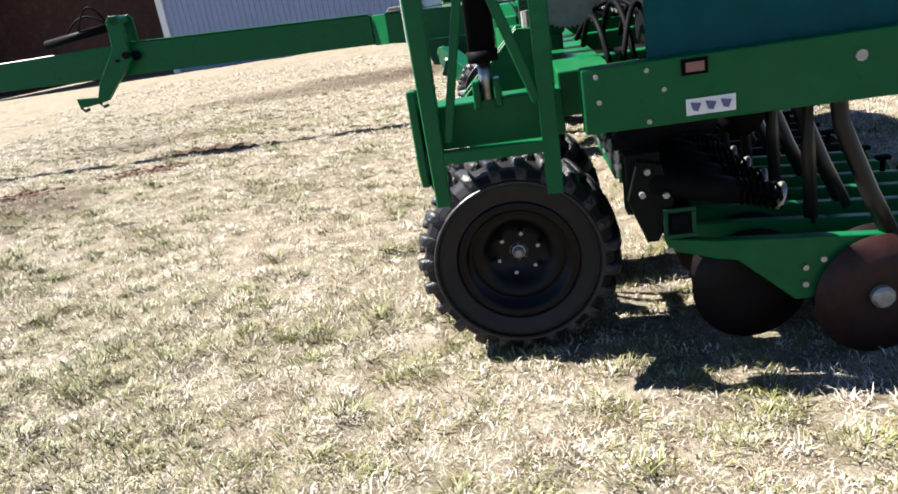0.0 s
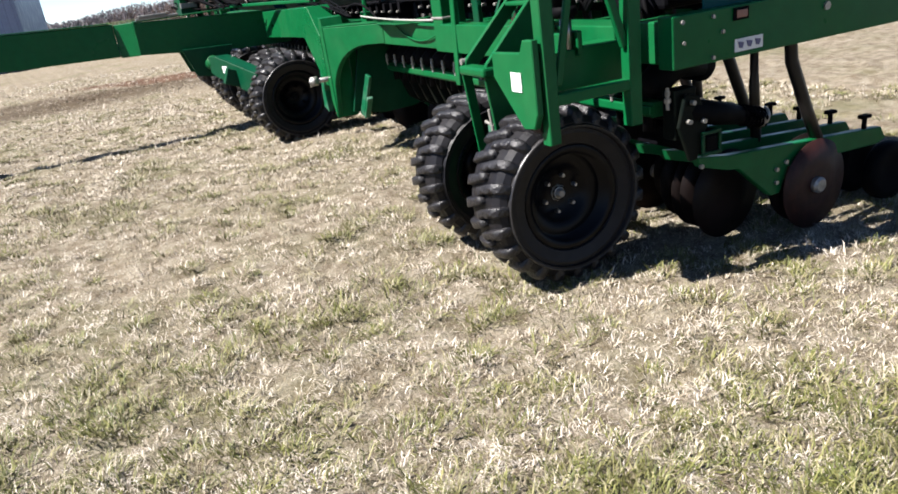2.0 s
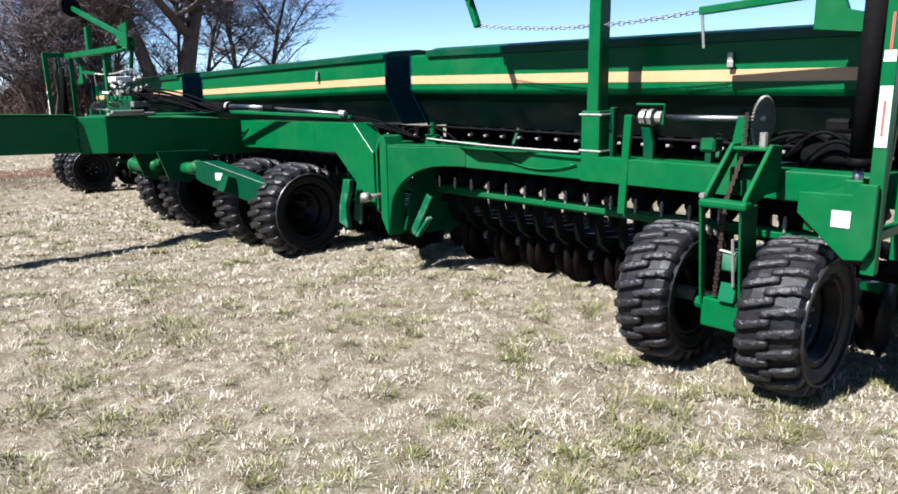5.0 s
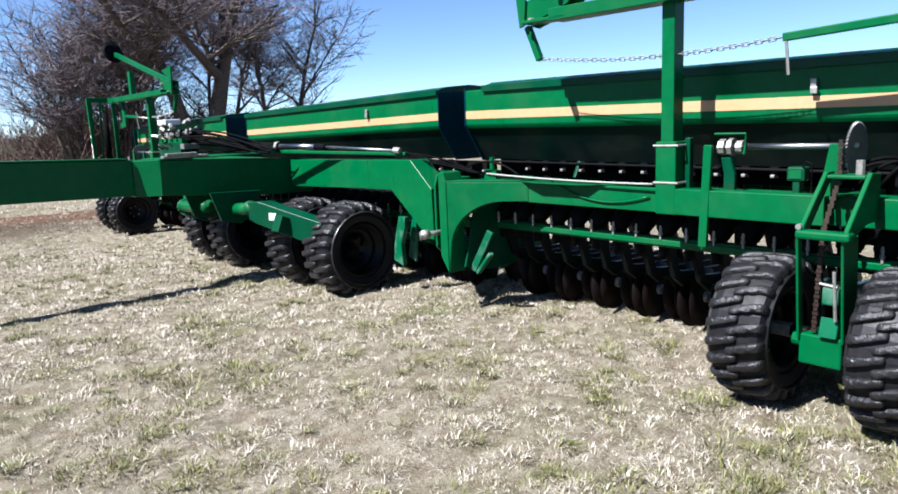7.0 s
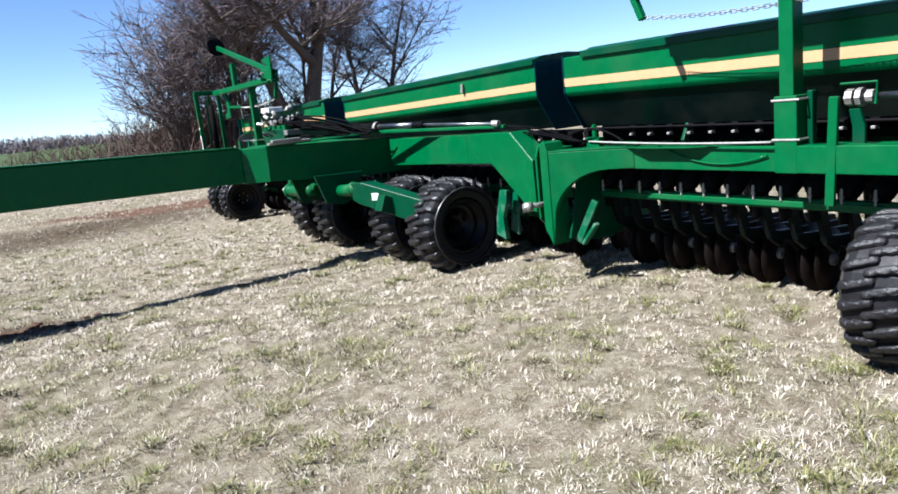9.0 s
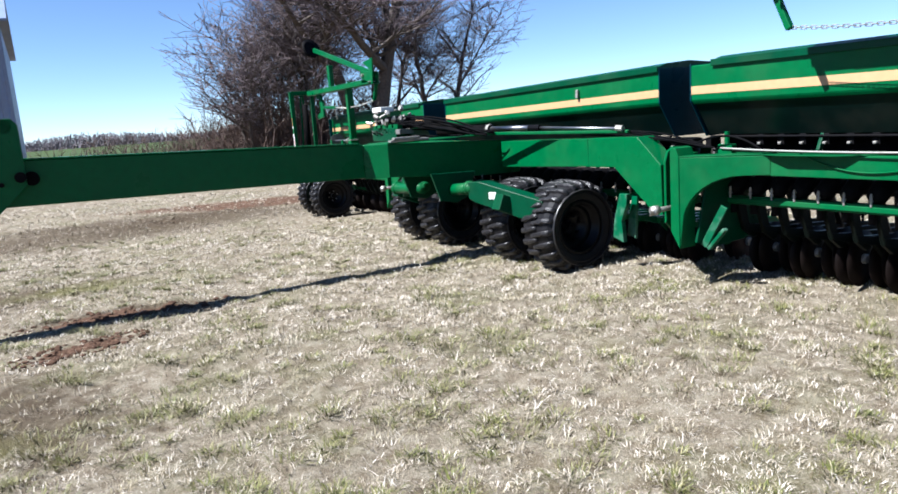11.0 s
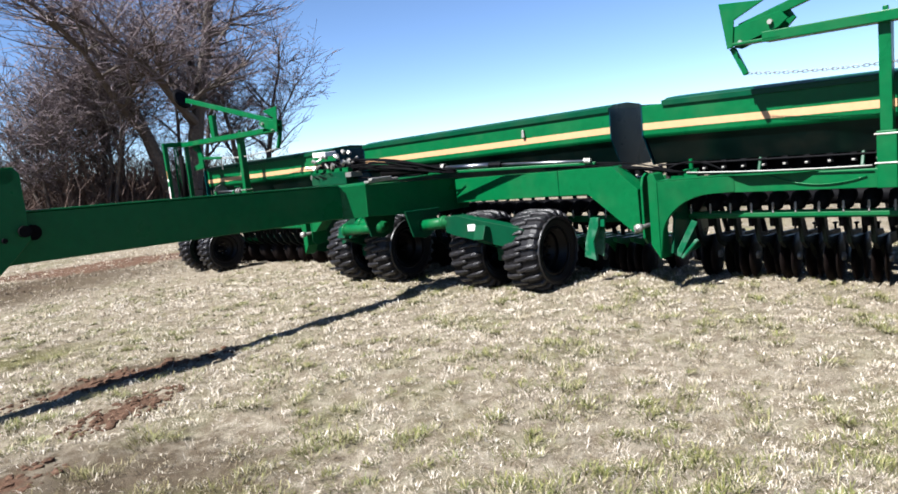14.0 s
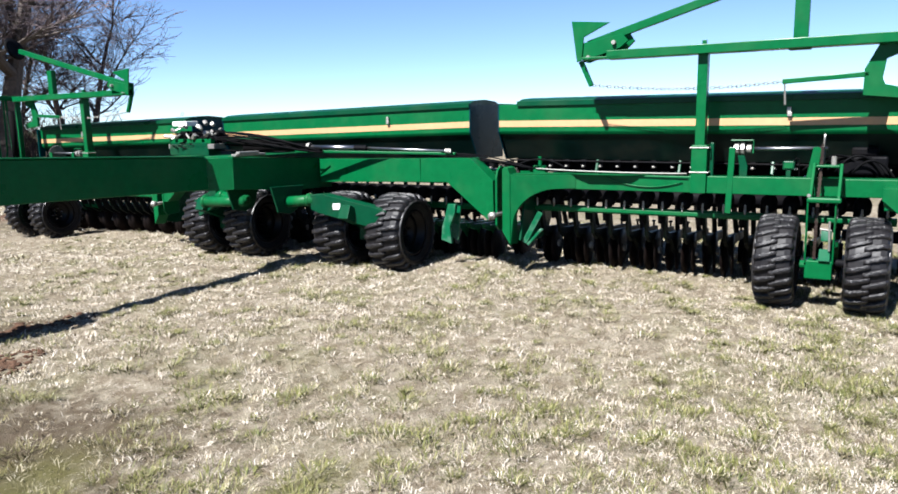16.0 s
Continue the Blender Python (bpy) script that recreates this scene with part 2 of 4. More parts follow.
def ground_material():
    m, nt, bs = material("dormant_turf")
    grit = noise_tex(nt, 48, 6, 0.72)
    grit.inputs["Distortion"].default_value = 2.5
    thatch = noise_tex(nt, 9, 5, 0.65)
    patch = noise_tex(nt, 0.9, 4, 0.6)
    base = ramp(nt, grit.outputs[0], [(0.38, (0.0277, 0.0203, 0.0138)), (0.50, (0.129, 0.103, 0.0717)), (0.63, (0.34, 0.308, 0.262))])
    pale = ramp(nt, thatch.outputs[0], [(0.42, (0.101, 0.0784, 0.0505)), (0.62, (0.253, 0.225, 0.171))])
    col = mix(nt, 0.5, base.outputs[0], pale.outputs[0])
    gm = ramp(nt, patch.outputs[0], [(0.5, (0, 0, 0)), (0.68, (0.45, 0.45, 0.45))])
    col = mix(nt, gm.outputs[0], col, (0.0598, 0.0636, 0.0187))
    # bare reddish soil beside the tongue, worn and mossy ground, and a green crop far off
    sx = nt.nodes.new("ShaderNodeSeparateXYZ")
    link(nt, nt.nodes.new("ShaderNodeTexCoord").outputs["Object"], sx.inputs[0])
    for s in WORN:
        k = ramp(nt, spot(nt, thatch, *s).outputs[0], [(0.6, (0.75, 0.75, 0.75)), (1.35, (0, 0, 0))])
        col = mix(nt, k.outputs[0], col, (0.0411, 0.0281, 0.0168))
    for cx, cy, rx, ry, turn in SOIL:
        ad = spot(nt, thatch, cx, cy, rx, ry, turn)
        k = ramp(nt, ad.outputs[0], [(0.8, (0.95, 0.95, 0.95)), (1.2, (0, 0, 0))])
        soil = ramp(nt, grit.outputs[0], [(0.3, (0.0374, 0.0194, 0.012)), (0.7, (0.112, 0.0636, 0.0411))])
        col = mix(nt, k.outputs[0], col, soil.outputs[0])
    for cx, cy, rx, ry, turn in MOSS:
        ad = spot(nt, thatch, cx, cy, rx, ry, turn)
        k = ramp(nt, ad.outputs[0], [(0.5, (0.5, 0.5, 0.5)), (1.1, (0, 0, 0))])
        col = mix(nt, k.outputs[0], col, (0.0823, 0.0823, 0.0224))
    far = nt.nodes.new("ShaderNodeMapRange")
    far.inputs[1].default_value, far.inputs[2].default_value = 70.0, 95.0
    link(nt, sx.outputs[1], far.inputs[0])
    crop = ramp(nt, patch.outputs[0], [(0.3, (0.0306, 0.0476, 0.017)), (0.7, (0.0442, 0.0612, 0.0238))])
    col = mix(nt, far.outputs[0], col, crop.outputs[0])
    link(nt, col, bs.inputs["Base Color"])
    bs.inputs["Roughness"].default_value = 0.95
    bs.inputs["Specular IOR Level"].default_value = 0.1
    bump(nt, bs, grit.outputs[0], 0.7, 0.02)
    return m


SOIL = [(-3.45, 8.74, 0.55, 0.2, 0.25), (-2.95, 9.58, 1.0, 0.21, -0.25), (-4.72, 8.2, 0.5, 0.25, -0.2), (2.6, 19.4, 5.5, 1.6, -0.62)]
WORN = [(-4.4, 7.5, 1.5, 2.0, 0.5), (-4.2, 11.6, 3.2, 1.5, 0.0), (-1.0, 17.5, 9.0, 3.2, 0.0), (-2.9, 9.6, 1.5, 0.5, -0.25), (0.8, 18.5, 4.5, 1.6, 0.3), (-1.5, 19.5, 3.0, 1.5, 0.0)]
MOSS = [(-5.0, 15.2, 2.4, 0.5, 0.45), (-2.9, 11.4, 1.6, 0.7, -0.2), (-4.5, 6.9, 0.9, 0.5, 0.3), (-4.3, 9.6, 0.9, 0.4, 0.2), (-4.2, 5.7, 0.9, 0.25, -0.3)]
gx = np.concatenate([[-3000, -1200, -500, -220, -110, -60, -38, -26], np.arange(-20, -9, 0.2), np.arange(-9, 6, 0.075), np.arange(6, 14.01, 0.2), [18, 26, 40, 60, 110, 220, 500, 1200, 3000]])
gy = np.concatenate([[-3000, -1200, -500, -220, -110, -60, -30, -16, -10], np.arange(-6, 0, 0.2), np.arange(0, 15, 0.075), np.arange(15, 24.01, 0.2), [28, 36, 46, 58, 72, 90, 120, 220, 500, 1200, 3000]])
GX, GY = np.meshgrid(gx, gy, indexing="ij")
GZ = ground_z(GX, GY)
rows_n, cols_n = GX.shape
idx = np.arange(rows_n * cols_n).reshape(rows_n, cols_n)
quads = np.stack([idx[:-1, :-1], idx[1:, :-1], idx[1:, 1:], idx[:-1, 1:]], -1).reshape(-1, 4)
gme = bpy.data.meshes.new("ground")
gme.from_pydata(np.stack([GX, GY, GZ], -1).reshape(-1, 3).tolist(), [], quads.tolist())
for p in gme.polygons:
    p.use_smooth = True
gme.materials.append(ground_material())
ground = tagged(new("ground", gme), "pale dormant turf with green tufts and bare soil", "ground", kind="structure")

# ---- grass ----
def blade_material(name, stops, patch_col, patch_lo, old_col):
    m, nt, bs = material(name)
    geo = nt.nodes.new("ShaderNodeNewGeometry")
    col = ramp(nt, geo.outputs["Random Per Island"], stops)
    patch = noise_tex(nt, 2.6, 5, 0.65)
    k = ramp(nt, patch.outputs[0], [(patch_lo, (0, 0, 0)), (patch_lo + 0.16, (0.72, 0.72, 0.72))])
    out = mix(nt, k.outputs[0], col.outputs[0], patch_col)
    mat_noise = noise_tex(nt, 8.0, 5, 0.7)
    mat_noise.inputs["Distortion"].default_value = 1.2
    k2 = ramp(nt, mat_noise.outputs[0], [(0.40, (0.72, 0.72, 0.72)), (0.51, (0, 0, 0))])
    out = mix(nt, k2.outputs[0], out, old_col)
    for s in WORN:
        w = ramp(nt, spot(nt, patch, *s).outputs[0], [(0.5, (0.45, 0.45, 0.45)), (1.4, (0, 0, 0))])
        out = mix(nt, w.outputs[0], out, (0.088, 0.066, 0.0374))
    for s in MOSS:
        w = ramp(nt, spot(nt, patch, *s).outputs[0], [(0.5, (0.38, 0.38, 0.38)), (1.3, (0, 0, 0))])
        out = mix(nt, w.outputs[0], out, (0.132, 0.128, 0.0396))
    link(nt, out, bs.inputs["Base Color"])
    bs.inputs["Roughness"].default_value = 0.6
    bs.inputs["Specular IOR Level"].default_value = 0.25
    return m


STRAW = blade_material("dry_grass", [(0.0, (0.12, 0.088, 0.056)), (0.16, (0.24, 0.198, 0.14)), (0.42, (0.38, 0.33, 0.26)), (0.75, (0.475, 0.425, 0.36)), (0.97, (0.52, 0.48, 0.43)), (1.0, (0.13, 0.13, 0.05))], (0.18, 0.162, 0.062), 0.53, (0.112, 0.088, 0.043))
LEAF = blade_material("green_grass", [(0.0, (0.035, 0.042, 0.009)), (0.4, (0.08, 0.088, 0.02)), (0.75, (0.145, 0.138, 0.043)), (0.9, (0.21, 0.185, 0.095)), (1.0, (0.30, 0.27, 0.19))], (0.12, 0.11, 0.033), 0.6, (0.06, 0.056, 0.016))
rng = np.random.default_rng(7)


def blades(name, px, py, length, width, lean, mat, label, az=None):
    """Curved blades of three joints at the points given, all in one mesh."""
    n = len(px)
    az = rng.uniform(0, 2 * np.pi, n) if az is None else az
    d = np.stack([np.cos(az), np.sin(az)], -1)
    side = np.stack([-d[:, 1], d[:, 0]], -1)
    tw = rng.uniform(-1.3, 1.3, n)[:, None]
    pos = np.stack([px, py, ground_z(px, py) - 0.004], -1)
    verts = np.zeros((n, 5, 3))
    reach = length * lean
    for j, (f, up, wd) in enumerate(((0.0, 0.0, 1.0), (0.0, 0.0, -1.0), (0.5, 0.62, 0.8), (0.5, 0.62, -0.8), (1.0, 0.85, 0.0))):
        rise = np.sqrt(np.maximum(0.03, 1 - lean ** 2)) * length * up * (1 - 0.35 * lean * f)
        c = pos.copy()
        c[:, :2] += d * (reach * f)[:, None] + side * (reach * f * f)[:, None] * tw
        c[:, 2] += rise
        c[:, :2] += side * (width * wd * 0.5)[:, None]
        verts[:, j] = c
    base = (np.arange(n) * 5)[:, None]
    tris = np.concatenate([base + np.array([[0, 1, 3]]), base + np.array([[0, 3, 2]]), base + np.array([[2, 3, 4]])], 0)
    me = bpy.data.meshes.new(name)
    me.vertices.add(n * 5)
    me.vertices.foreach_set("co", verts.reshape(-1))
    me.loops.add(tris.size)
    me.loops.foreach_set("vertex_index", tris.reshape(-1).astype(np.int32))
    me.polygons.add(len(tris))
    me.polygons.foreach_set("loop_start", (np.arange(len(tris)) * 3).astype(np.int32))
    me.update(calc_edges=True)
    me.materials.append(mat)
    return tagged(new(name, me), label, "grass", kind="stuff")


def turf_points(count, s0, s1, power, x0=-12.0, x1=5.0):
    """Points in a strip along the walked line, thinning away from it."""
    u = rng.uniform(0, 1, count)
    e = 1.0 - power
    s = (s0 ** e + u * (s1 ** e - s0 ** e)) ** (1 / e)
    x = rng.uniform(x0, x1, count)
    return x, s - 0.57 * x, s


def patchy(x, y):
    """A slow pattern between -1 and 1 that makes the turf uneven."""
    return (np.sin(2.3 * x + 1.7 * np.sin(1.9 * y)) + np.sin(3.1 * y - 1.3 * x + 2.0 * np.sin(1.1 * x)) + 0.7 * np.sin(7.3 * x - 5.1 * y) + 0.7 * np.sin(6.1 * y + 4.4 * x + 1.0)) / 3.4


def off_soil(x, y, keep_part):
    keep = np.ones(len(x), bool)
    for cx, cy, rx, ry, t in SOIL[:3]:
        c, sn = math.cos(t), math.sin(t)
        u, v = ((x - cx) * c + (y - cy) * sn) / rx, (-(x - cx) * sn + (y - cy) * c) / ry
        keep &= (u * u + v * v > 0.85 + 0.4 * patchy(3 * x, 3 * y)) | (rng.uniform(0, 1, len(x)) < keep_part)
    return keep


def thin_worn(x, y):
    """Grass is torn out in clumps where the ground is worn."""
    worn = np.zeros(len(x))
    for cx, cy, rx, ry, t in WORN:
        c, sn = math.cos(t), math.sin(t)
        u, v = ((x - cx) * c + (y - cy) * sn) / rx, (-(x - cx) * sn + (y - cy) * c) / ry
        worn = np.maximum(worn, np.clip(1.5 - np.hypot(u, v), 0, 1))
    hole = np.clip(0.35 + 1.6 * patchy(5.1 * x + 1, 5.1 * y), 0, 1)
    return rng.uniform(0, 1, len(x)) > 0.9 * worn * hole


def sow():
    """Matted straw: two thirds of it in small tussocks that splay from their middles, the rest strewn between."""
    strewn = [turf_points(45000, 0.75, 6.0, 1.2, -6.8, 2.6), turf_points(35000, 6.0, 14.0, 1.3, -9.0, 4.6), turf_points(20000, 14.0, 26.0, 1.2, -12.0, 7.0)]
    x, y, s = (np.concatenate([z[k] for z in strewn]) for k in range(3))
    heart = [turf_points(19000, 0.75, 6.0, 1.2, -6.8, 2.6), turf_points(15000, 6.0, 14.0, 1.3, -9.0, 4.6), turf_points(5000, 14.0, 26.0, 1.2, -12.0, 7.0)]
    hx, hy, hs = (np.concatenate([z[k] for z in heart]) for k in range(3))
    each = 14
    spread = np.repeat(rng.uniform(0.012, 0.040, len(hx)) * np.interp(hs, [0.7, 6.0, 26.0], [0.9, 1.2, 2.6]), each)
    rise = np.repeat(rng.uniform(0.55, 1.35, len(hx)), each)
    ox, oy = rng.normal(0, 1, len(spread)), rng.normal(0, 1, len(spread))
    tx, ty, ts = np.repeat(hx, each) + ox * spread, np.repeat(hy, each) + oy * spread, np.repeat(hs, each)
    az = np.concatenate([rng.uniform(0, 6.283, len(x)), np.arctan2(oy, ox) + rng.normal(0, 0.7, len(tx))])
    lean = np.concatenate([1 - 0.35 * rng.uniform(0, 1, len(x)) ** 2.2, np.clip(0.42 + 0.22 * np.hypot(ox, oy) + rng.uniform(-0.2, 0.25, len(tx)), 0.2, 0.99)])
    rise = np.concatenate([np.full(len(x), 0.85), rise])
    x, y, s = np.concatenate([x, tx]), np.concatenate([y, ty]), np.concatenate([s, ts])
    keep = (y > -1.0) & off_soil(x, y, 0.10) & thin_worn(x, y) & (rng.uniform(0, 1, len(x)) < 0.82 + 0.22 * patchy(1.7 * x, 1.7 * y) + 0.3 * patchy(5.3 * x + 2, 5.3 * y))
    x, y, s, az, lean, rise = (q[keep] for q in (x, y, s, az, lean, rise))
    far = np.interp(s, [0.7, 4.0, 8.0, 14.0, 26.0], [0.8, 1.0, 1.4, 2.0, 3.0])
    n = len(x)
    tall = 0.8 + 0.3 * patchy(2.4 * x + 3, 2.4 * y)
    blades("dry_grass", x, y, rng.uniform(0.025, 0.075, n) * (0.7 + 0.3 * far) * tall * rise, rng.uniform(0.0024, 0.0055, n) * far, lean, STRAW, "pale dormant grass matted over the ground", az)
    cx, cy, cs = turf_points(5200, 0.8, 15.0, 1.1, -9.0, 4.6)
    sel = (rng.uniform(0, 1, len(cx)) < 0.6 + 0.6 * patchy(0.8 * cx, 0.8 * cy)) & off_soil(cx, cy, 0.1)
    px, py, az, size = [], [], [], []
    for a, b in zip(cx[sel], cy[sel]):
        k = int(rng.integers(24, 100))
        r = rng.uniform(0.02, 0.085)
        ox, oy = rng.normal(0, r, k), rng.normal(0, r * 0.8, k)
        px.append(a + ox)
        py.append(b + oy)
        az.append(np.arctan2(oy, ox) + rng.normal(0, 0.5, k))
        size.append(np.full(k, 0.45 + r * 6))
    px, py, az, size = (np.concatenate(q) for q in (px, py, az, size))
    n = len(px)
    blades("green_grass", px, py, rng.uniform(0.05, 0.12, n) * size, rng.uniform(0.003, 0.006, n), rng.uniform(0.45, 0.97, n), LEAF, "olive green tufts of grass in the turf", az)


sow()


def clods():
    """Loose lumps of red soil on the bare patches."""
    rnd = random.Random(31)
    bm = bmesh.new()
    for cx, cy, rx, ry, t in SOIL[:3]:
        for _ in range(170):
            a, q = rnd.uniform(0, 6.283), math.sqrt(rnd.random())
            u, v = q * rx * math.cos(a) * 1.05, q * ry * math.sin(a) * 1.05
            x, y = cx + u * math.cos(t) - v * math.sin(t), cy + u * math.sin(t) + v * math.cos(t)
            r = rnd.uniform(0.008, 0.036) * rnd.uniform(0.5, 1.1)
            k = bmesh.ops.create_icosphere(bm, subdivisions=1, radius=r)
            z = float(ground_z(x, y))
            for w in k["verts"]:
                s = rnd.uniform(0.7, 1.25)
                w.co = Vector((x + w.co.x * s * 1.2, y + w.co.y * s, z + max(-0.01, w.co.z * s * 0.7)))
    return mesh_of("soil_clods", bm, SOILM)


SOILM = surface("red_soil", (0.066, 0.0374, 0.0242), 0.95, vary=0.45, dirt=(0.022, 0.0132, 0.0088), dirt_amount=0.6, grain=60, relief=0.4, spec=0.1)
tagged(new("soil_clods", clods()), "loose lumps of reddish soil on bare ground", "soil", kind="stuff")

# ---- the drill: one machine, x to its rear, y along it, z up ----
YC = 9.08
drill = tagged(new("seed_drill"), "wide green folding seed drill with black lugged tyres parked on turf", "seed drill")
drill.matrix_world = pose(0, 0, 0, 0, 0, -8.0)
MIRROR = Matrix.Translation((0, 2 * YC, 0)) @ Matrix.Diagonal((1, -1, 1, 1))


# -- wheels --
def tyre_mesh():
    bm = bmesh.new()
    R, W = 0.395, 0.30
    prof = [(0.235, -0.115), (0.25, -0.14), (0.30, -0.155), (0.345, -0.152), (0.372, -0.135), (0.383, -0.09), (0.386, 0.0), (0.383, 0.09), (0.372, 0.135), (0.345, 0.152), (0.30, 0.155), (0.25, 0.14), (0.235, 0.115)]
    n = 48
    rings = [[bm.verts.new((r * math.cos(6.28318 * k / n), h, r * math.sin(6.28318 * k / n))) for k in range(n)] for r, h in prof]
    for u, v in zip(rings, rings[1:] + rings[:1]):
        for k in range(n):
            bm.faces.new((u[k], u[(k + 1) % n], v[(k + 1) % n], v[k]))
    # ring of raised rubber on each wall
    for sgn in (-1, 1):
        for r0, r1, h in ((0.322, 0.330, 0.168),):
            ring = [[bm.verts.new((r * math.cos(6.28318 * k / n), sgn * hh, r * math.sin(6.28318 * k / n))) for k in range(n)] for r, hh in ((r0 - 0.006, 0.152), (r0, h), (r1, h), (r1 + 0.010, 0.148))]
            for u, v in zip(ring, ring[1:]):
                for k in range(n):
                    bm.faces.new((u[k], u[(k + 1) % n], v[(k + 1) % n], v[k]))
    return mesh_of("tyre", bm, WALLR)


def rim_mesh():
    bm = bmesh.new()
    lathe(bm, [(0.03, -0.005), (0.12, -0.005), (0.135, -0.03), (0.185, -0.05), (0.19, 0.02), (0.205, 0.05), (0.205, 0.125), (0.24, 0.13), (0.245, 0.12), (0.235, 0.11), (0.215, 0.10), (0.215, -0.10), (0.235, -0.12), (0.245, -0.13), (0.24, -0.135), (0.205, -0.13), (0.20, -0.06), (0.19, -0.065), (0.13, -0.045), (0.12, -0.02), (0.03, -0.02)], 40)
    return mesh_of("rim", bm, RIM, True)


def lug_mesh():
    """One tread lug, a bent bar from past the middle to the shoulder."""
    bm = bmesh.new()
    secs = []
    for h, sh, r_out, half in ((0.028, -0.03, 0.404, 0.024), (0.02, -0.022, 0.413, 0.031), (-0.01, -0.008, 0.415, 0.037), (-0.04, 0.026, 0.414, 0.032), (-0.07, 0.040, 0.413, 0.040), (-0.10, 0.068, 0.411, 0.037), (-0.128, 0.076, 0.404, 0.043), (-0.15, 0.090, 0.390, 0.040), (-0.159, 0.094, 0.366, 0.030)):
        row = []
        for da, rr in ((-half, -0.035), (-half * 0.82, -0.004), (-half * 0.6, 0.0), (half * 0.6, 0.0), (half * 0.82, -0.004), (half, -0.035)):
            a = sh + 0.66 * da / 0.4
            row.append(bm.verts.new(((r_out + rr) * math.cos(a), -h, (r_out + rr) * math.sin(a))))
        secs.append(row)
    for u, v in zip(secs, secs[1:]):
        for k in range(5):
            bm.faces.new((u[k], u[k + 1], v[k + 1], v[k]))
    bm.faces.new(secs[0])
    bm.faces.new(secs[-1])
    return mesh_of("tread_lug", bm, RUBBER, True)


TYRE, RIMM, LUG = tyre_mesh(), rim_mesh(), lug_mesh()
bm = bmesh.new()
lathe(bm, [(0.0005, -0.045), (0.015, -0.045), (0.022, -0.036), (0.024, -0.022), (0.036, -0.018), (0.042, -0.008), (0.042, 0.16), (0.0005, 0.16)], 8)
HUBM = mesh_of("hub", bm, ZINC, False)
bm = bmesh.new()
lathe(bm, [(0.0005, -0.03), (0.008, -0.03), (0.011, -0.022), (0.011, 0.0), (0.0005, 0.0)], 6)
NUTM = mesh_of("wheel_nut", bm, STEEL)
HUBD, NUTD = HUBM.copy(), NUTM.copy()
HUBD.materials[0] = NUTD.materials[0] = DARKM

bm = bmesh.new()
ridge_rings = [[bm.verts.new((r * math.cos(6.28318 * k / 60), h, r * math.sin(6.28318 * k / 60))) for k in range(60)] for r, h in ((0.329, -0.1670), (0.330, -0.1705), (0.334, -0.1700), (0.3405, -0.1515), (0.336, -0.1480))]
for ra, rb in zip(ridge_rings, ridge_rings[1:]):
    for k in range(60):
        bm.faces.new((ra[k], ra[(k + 1) % 60], rb[(k + 1) % 60], rb[k]))
RIDGE = mesh_of("sidewall_ridge", bm, GLINTR, True)


def wheel(cx, cy, cz, outward=-1, spin=0.0, size=1.0):
    m = (pose(cx, cy, cz) if outward < 0 else pose(cx, cy, cz, 0, 0, 180)) @ Matrix.Diagonal((size, size * (1.0 if size == 1.0 else 1.28), size, 1))
    rim = shared("wheel", RIMM, drill, m, "black rim with a lugged tyre")
    shared("tyre", TYRE, rim, pose(0, 0, 0, 0, spin, 0))
    shared("sidewall_ridge", RIDGE, rim, Matrix())
    shared("hub", HUBM if size == 1.0 else HUBD, rim, pose(0, -0.01, 0))
    for k in range(46):
        m = pose(0, 0, 0, 0, spin + 360 * k / 46, 0)
        shared("tread_lug", LUG, rim, m if k % 2 else m @ pose(0, 0, 0, 180))
    for k in range(6):
        a = 6.28318 * k / 6 + 0.3
        shared("wheel_nut", NUTM if size == 1.0 else NUTD, rim, pose(0.085 * math.cos(a), -0.02, 0.085 * math.sin(a)))
    return rim


# -- openers --
bm = bmesh.new()
lathe(bm, [(0.0005, -0.012), (0.10, -0.010), (0.225, -0.002), (0.225, 0.002), (0.10, 0.004), (0.0005, 0.004)], 40)
DISC = mesh_of("disc_blade", bm, RUST, True)
# Copy of the rusty disc, darkened to paint in shade.
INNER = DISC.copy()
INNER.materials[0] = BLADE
bm = bmesh.new()
lathe(bm, [(0.0005, -0.03), (0.03, -0.03), (0.04, -0.02), (0.04, 0.01), (0.0005, 0.01)], 18)
DHUB = mesh_of("disc_hub", bm, ZINC)
bm = bmesh.new()
tube(bm, [(0.33, 0, 0.77), (0.34, 0, 0.80), (0.42, 0, 0.86), (0.52, 0, 0.88), (0.66, 0, 0.84)], [0.035, 0.07, 0.078, 0.06, 0.03], 10)
tube(bm, [(0.36, 0.03, 0.60), (0.38, 0.05, 0.84)], 0.03, 8)
HOUS = mesh_of("down_spring", bm, DARKM, True)
bm = bmesh.new()
tube(bm, [(1.52, 0, 0.39), (1.52, 0, 0.46)], 0.012, 8)
box(bm, 1.49, 1.55, -0.02, 0.02, 0.455, 0.475)
KNOB = mesh_of("knob", bm, BLACKP)
bm = bmesh.new()
prism(bm, [(0.42, 0.50), (0.60, 0.47), (1.62, 0.395), (1.66, 0.33), (1.60, 0.31), (0.98, 0.33), (0.93, 0.21), (0.87, 0.21), (0.67, 0.388), (0.60, 0.40), (0.44, 0.45)], "y", -0.022, 0.022)
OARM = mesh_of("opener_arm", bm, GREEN)
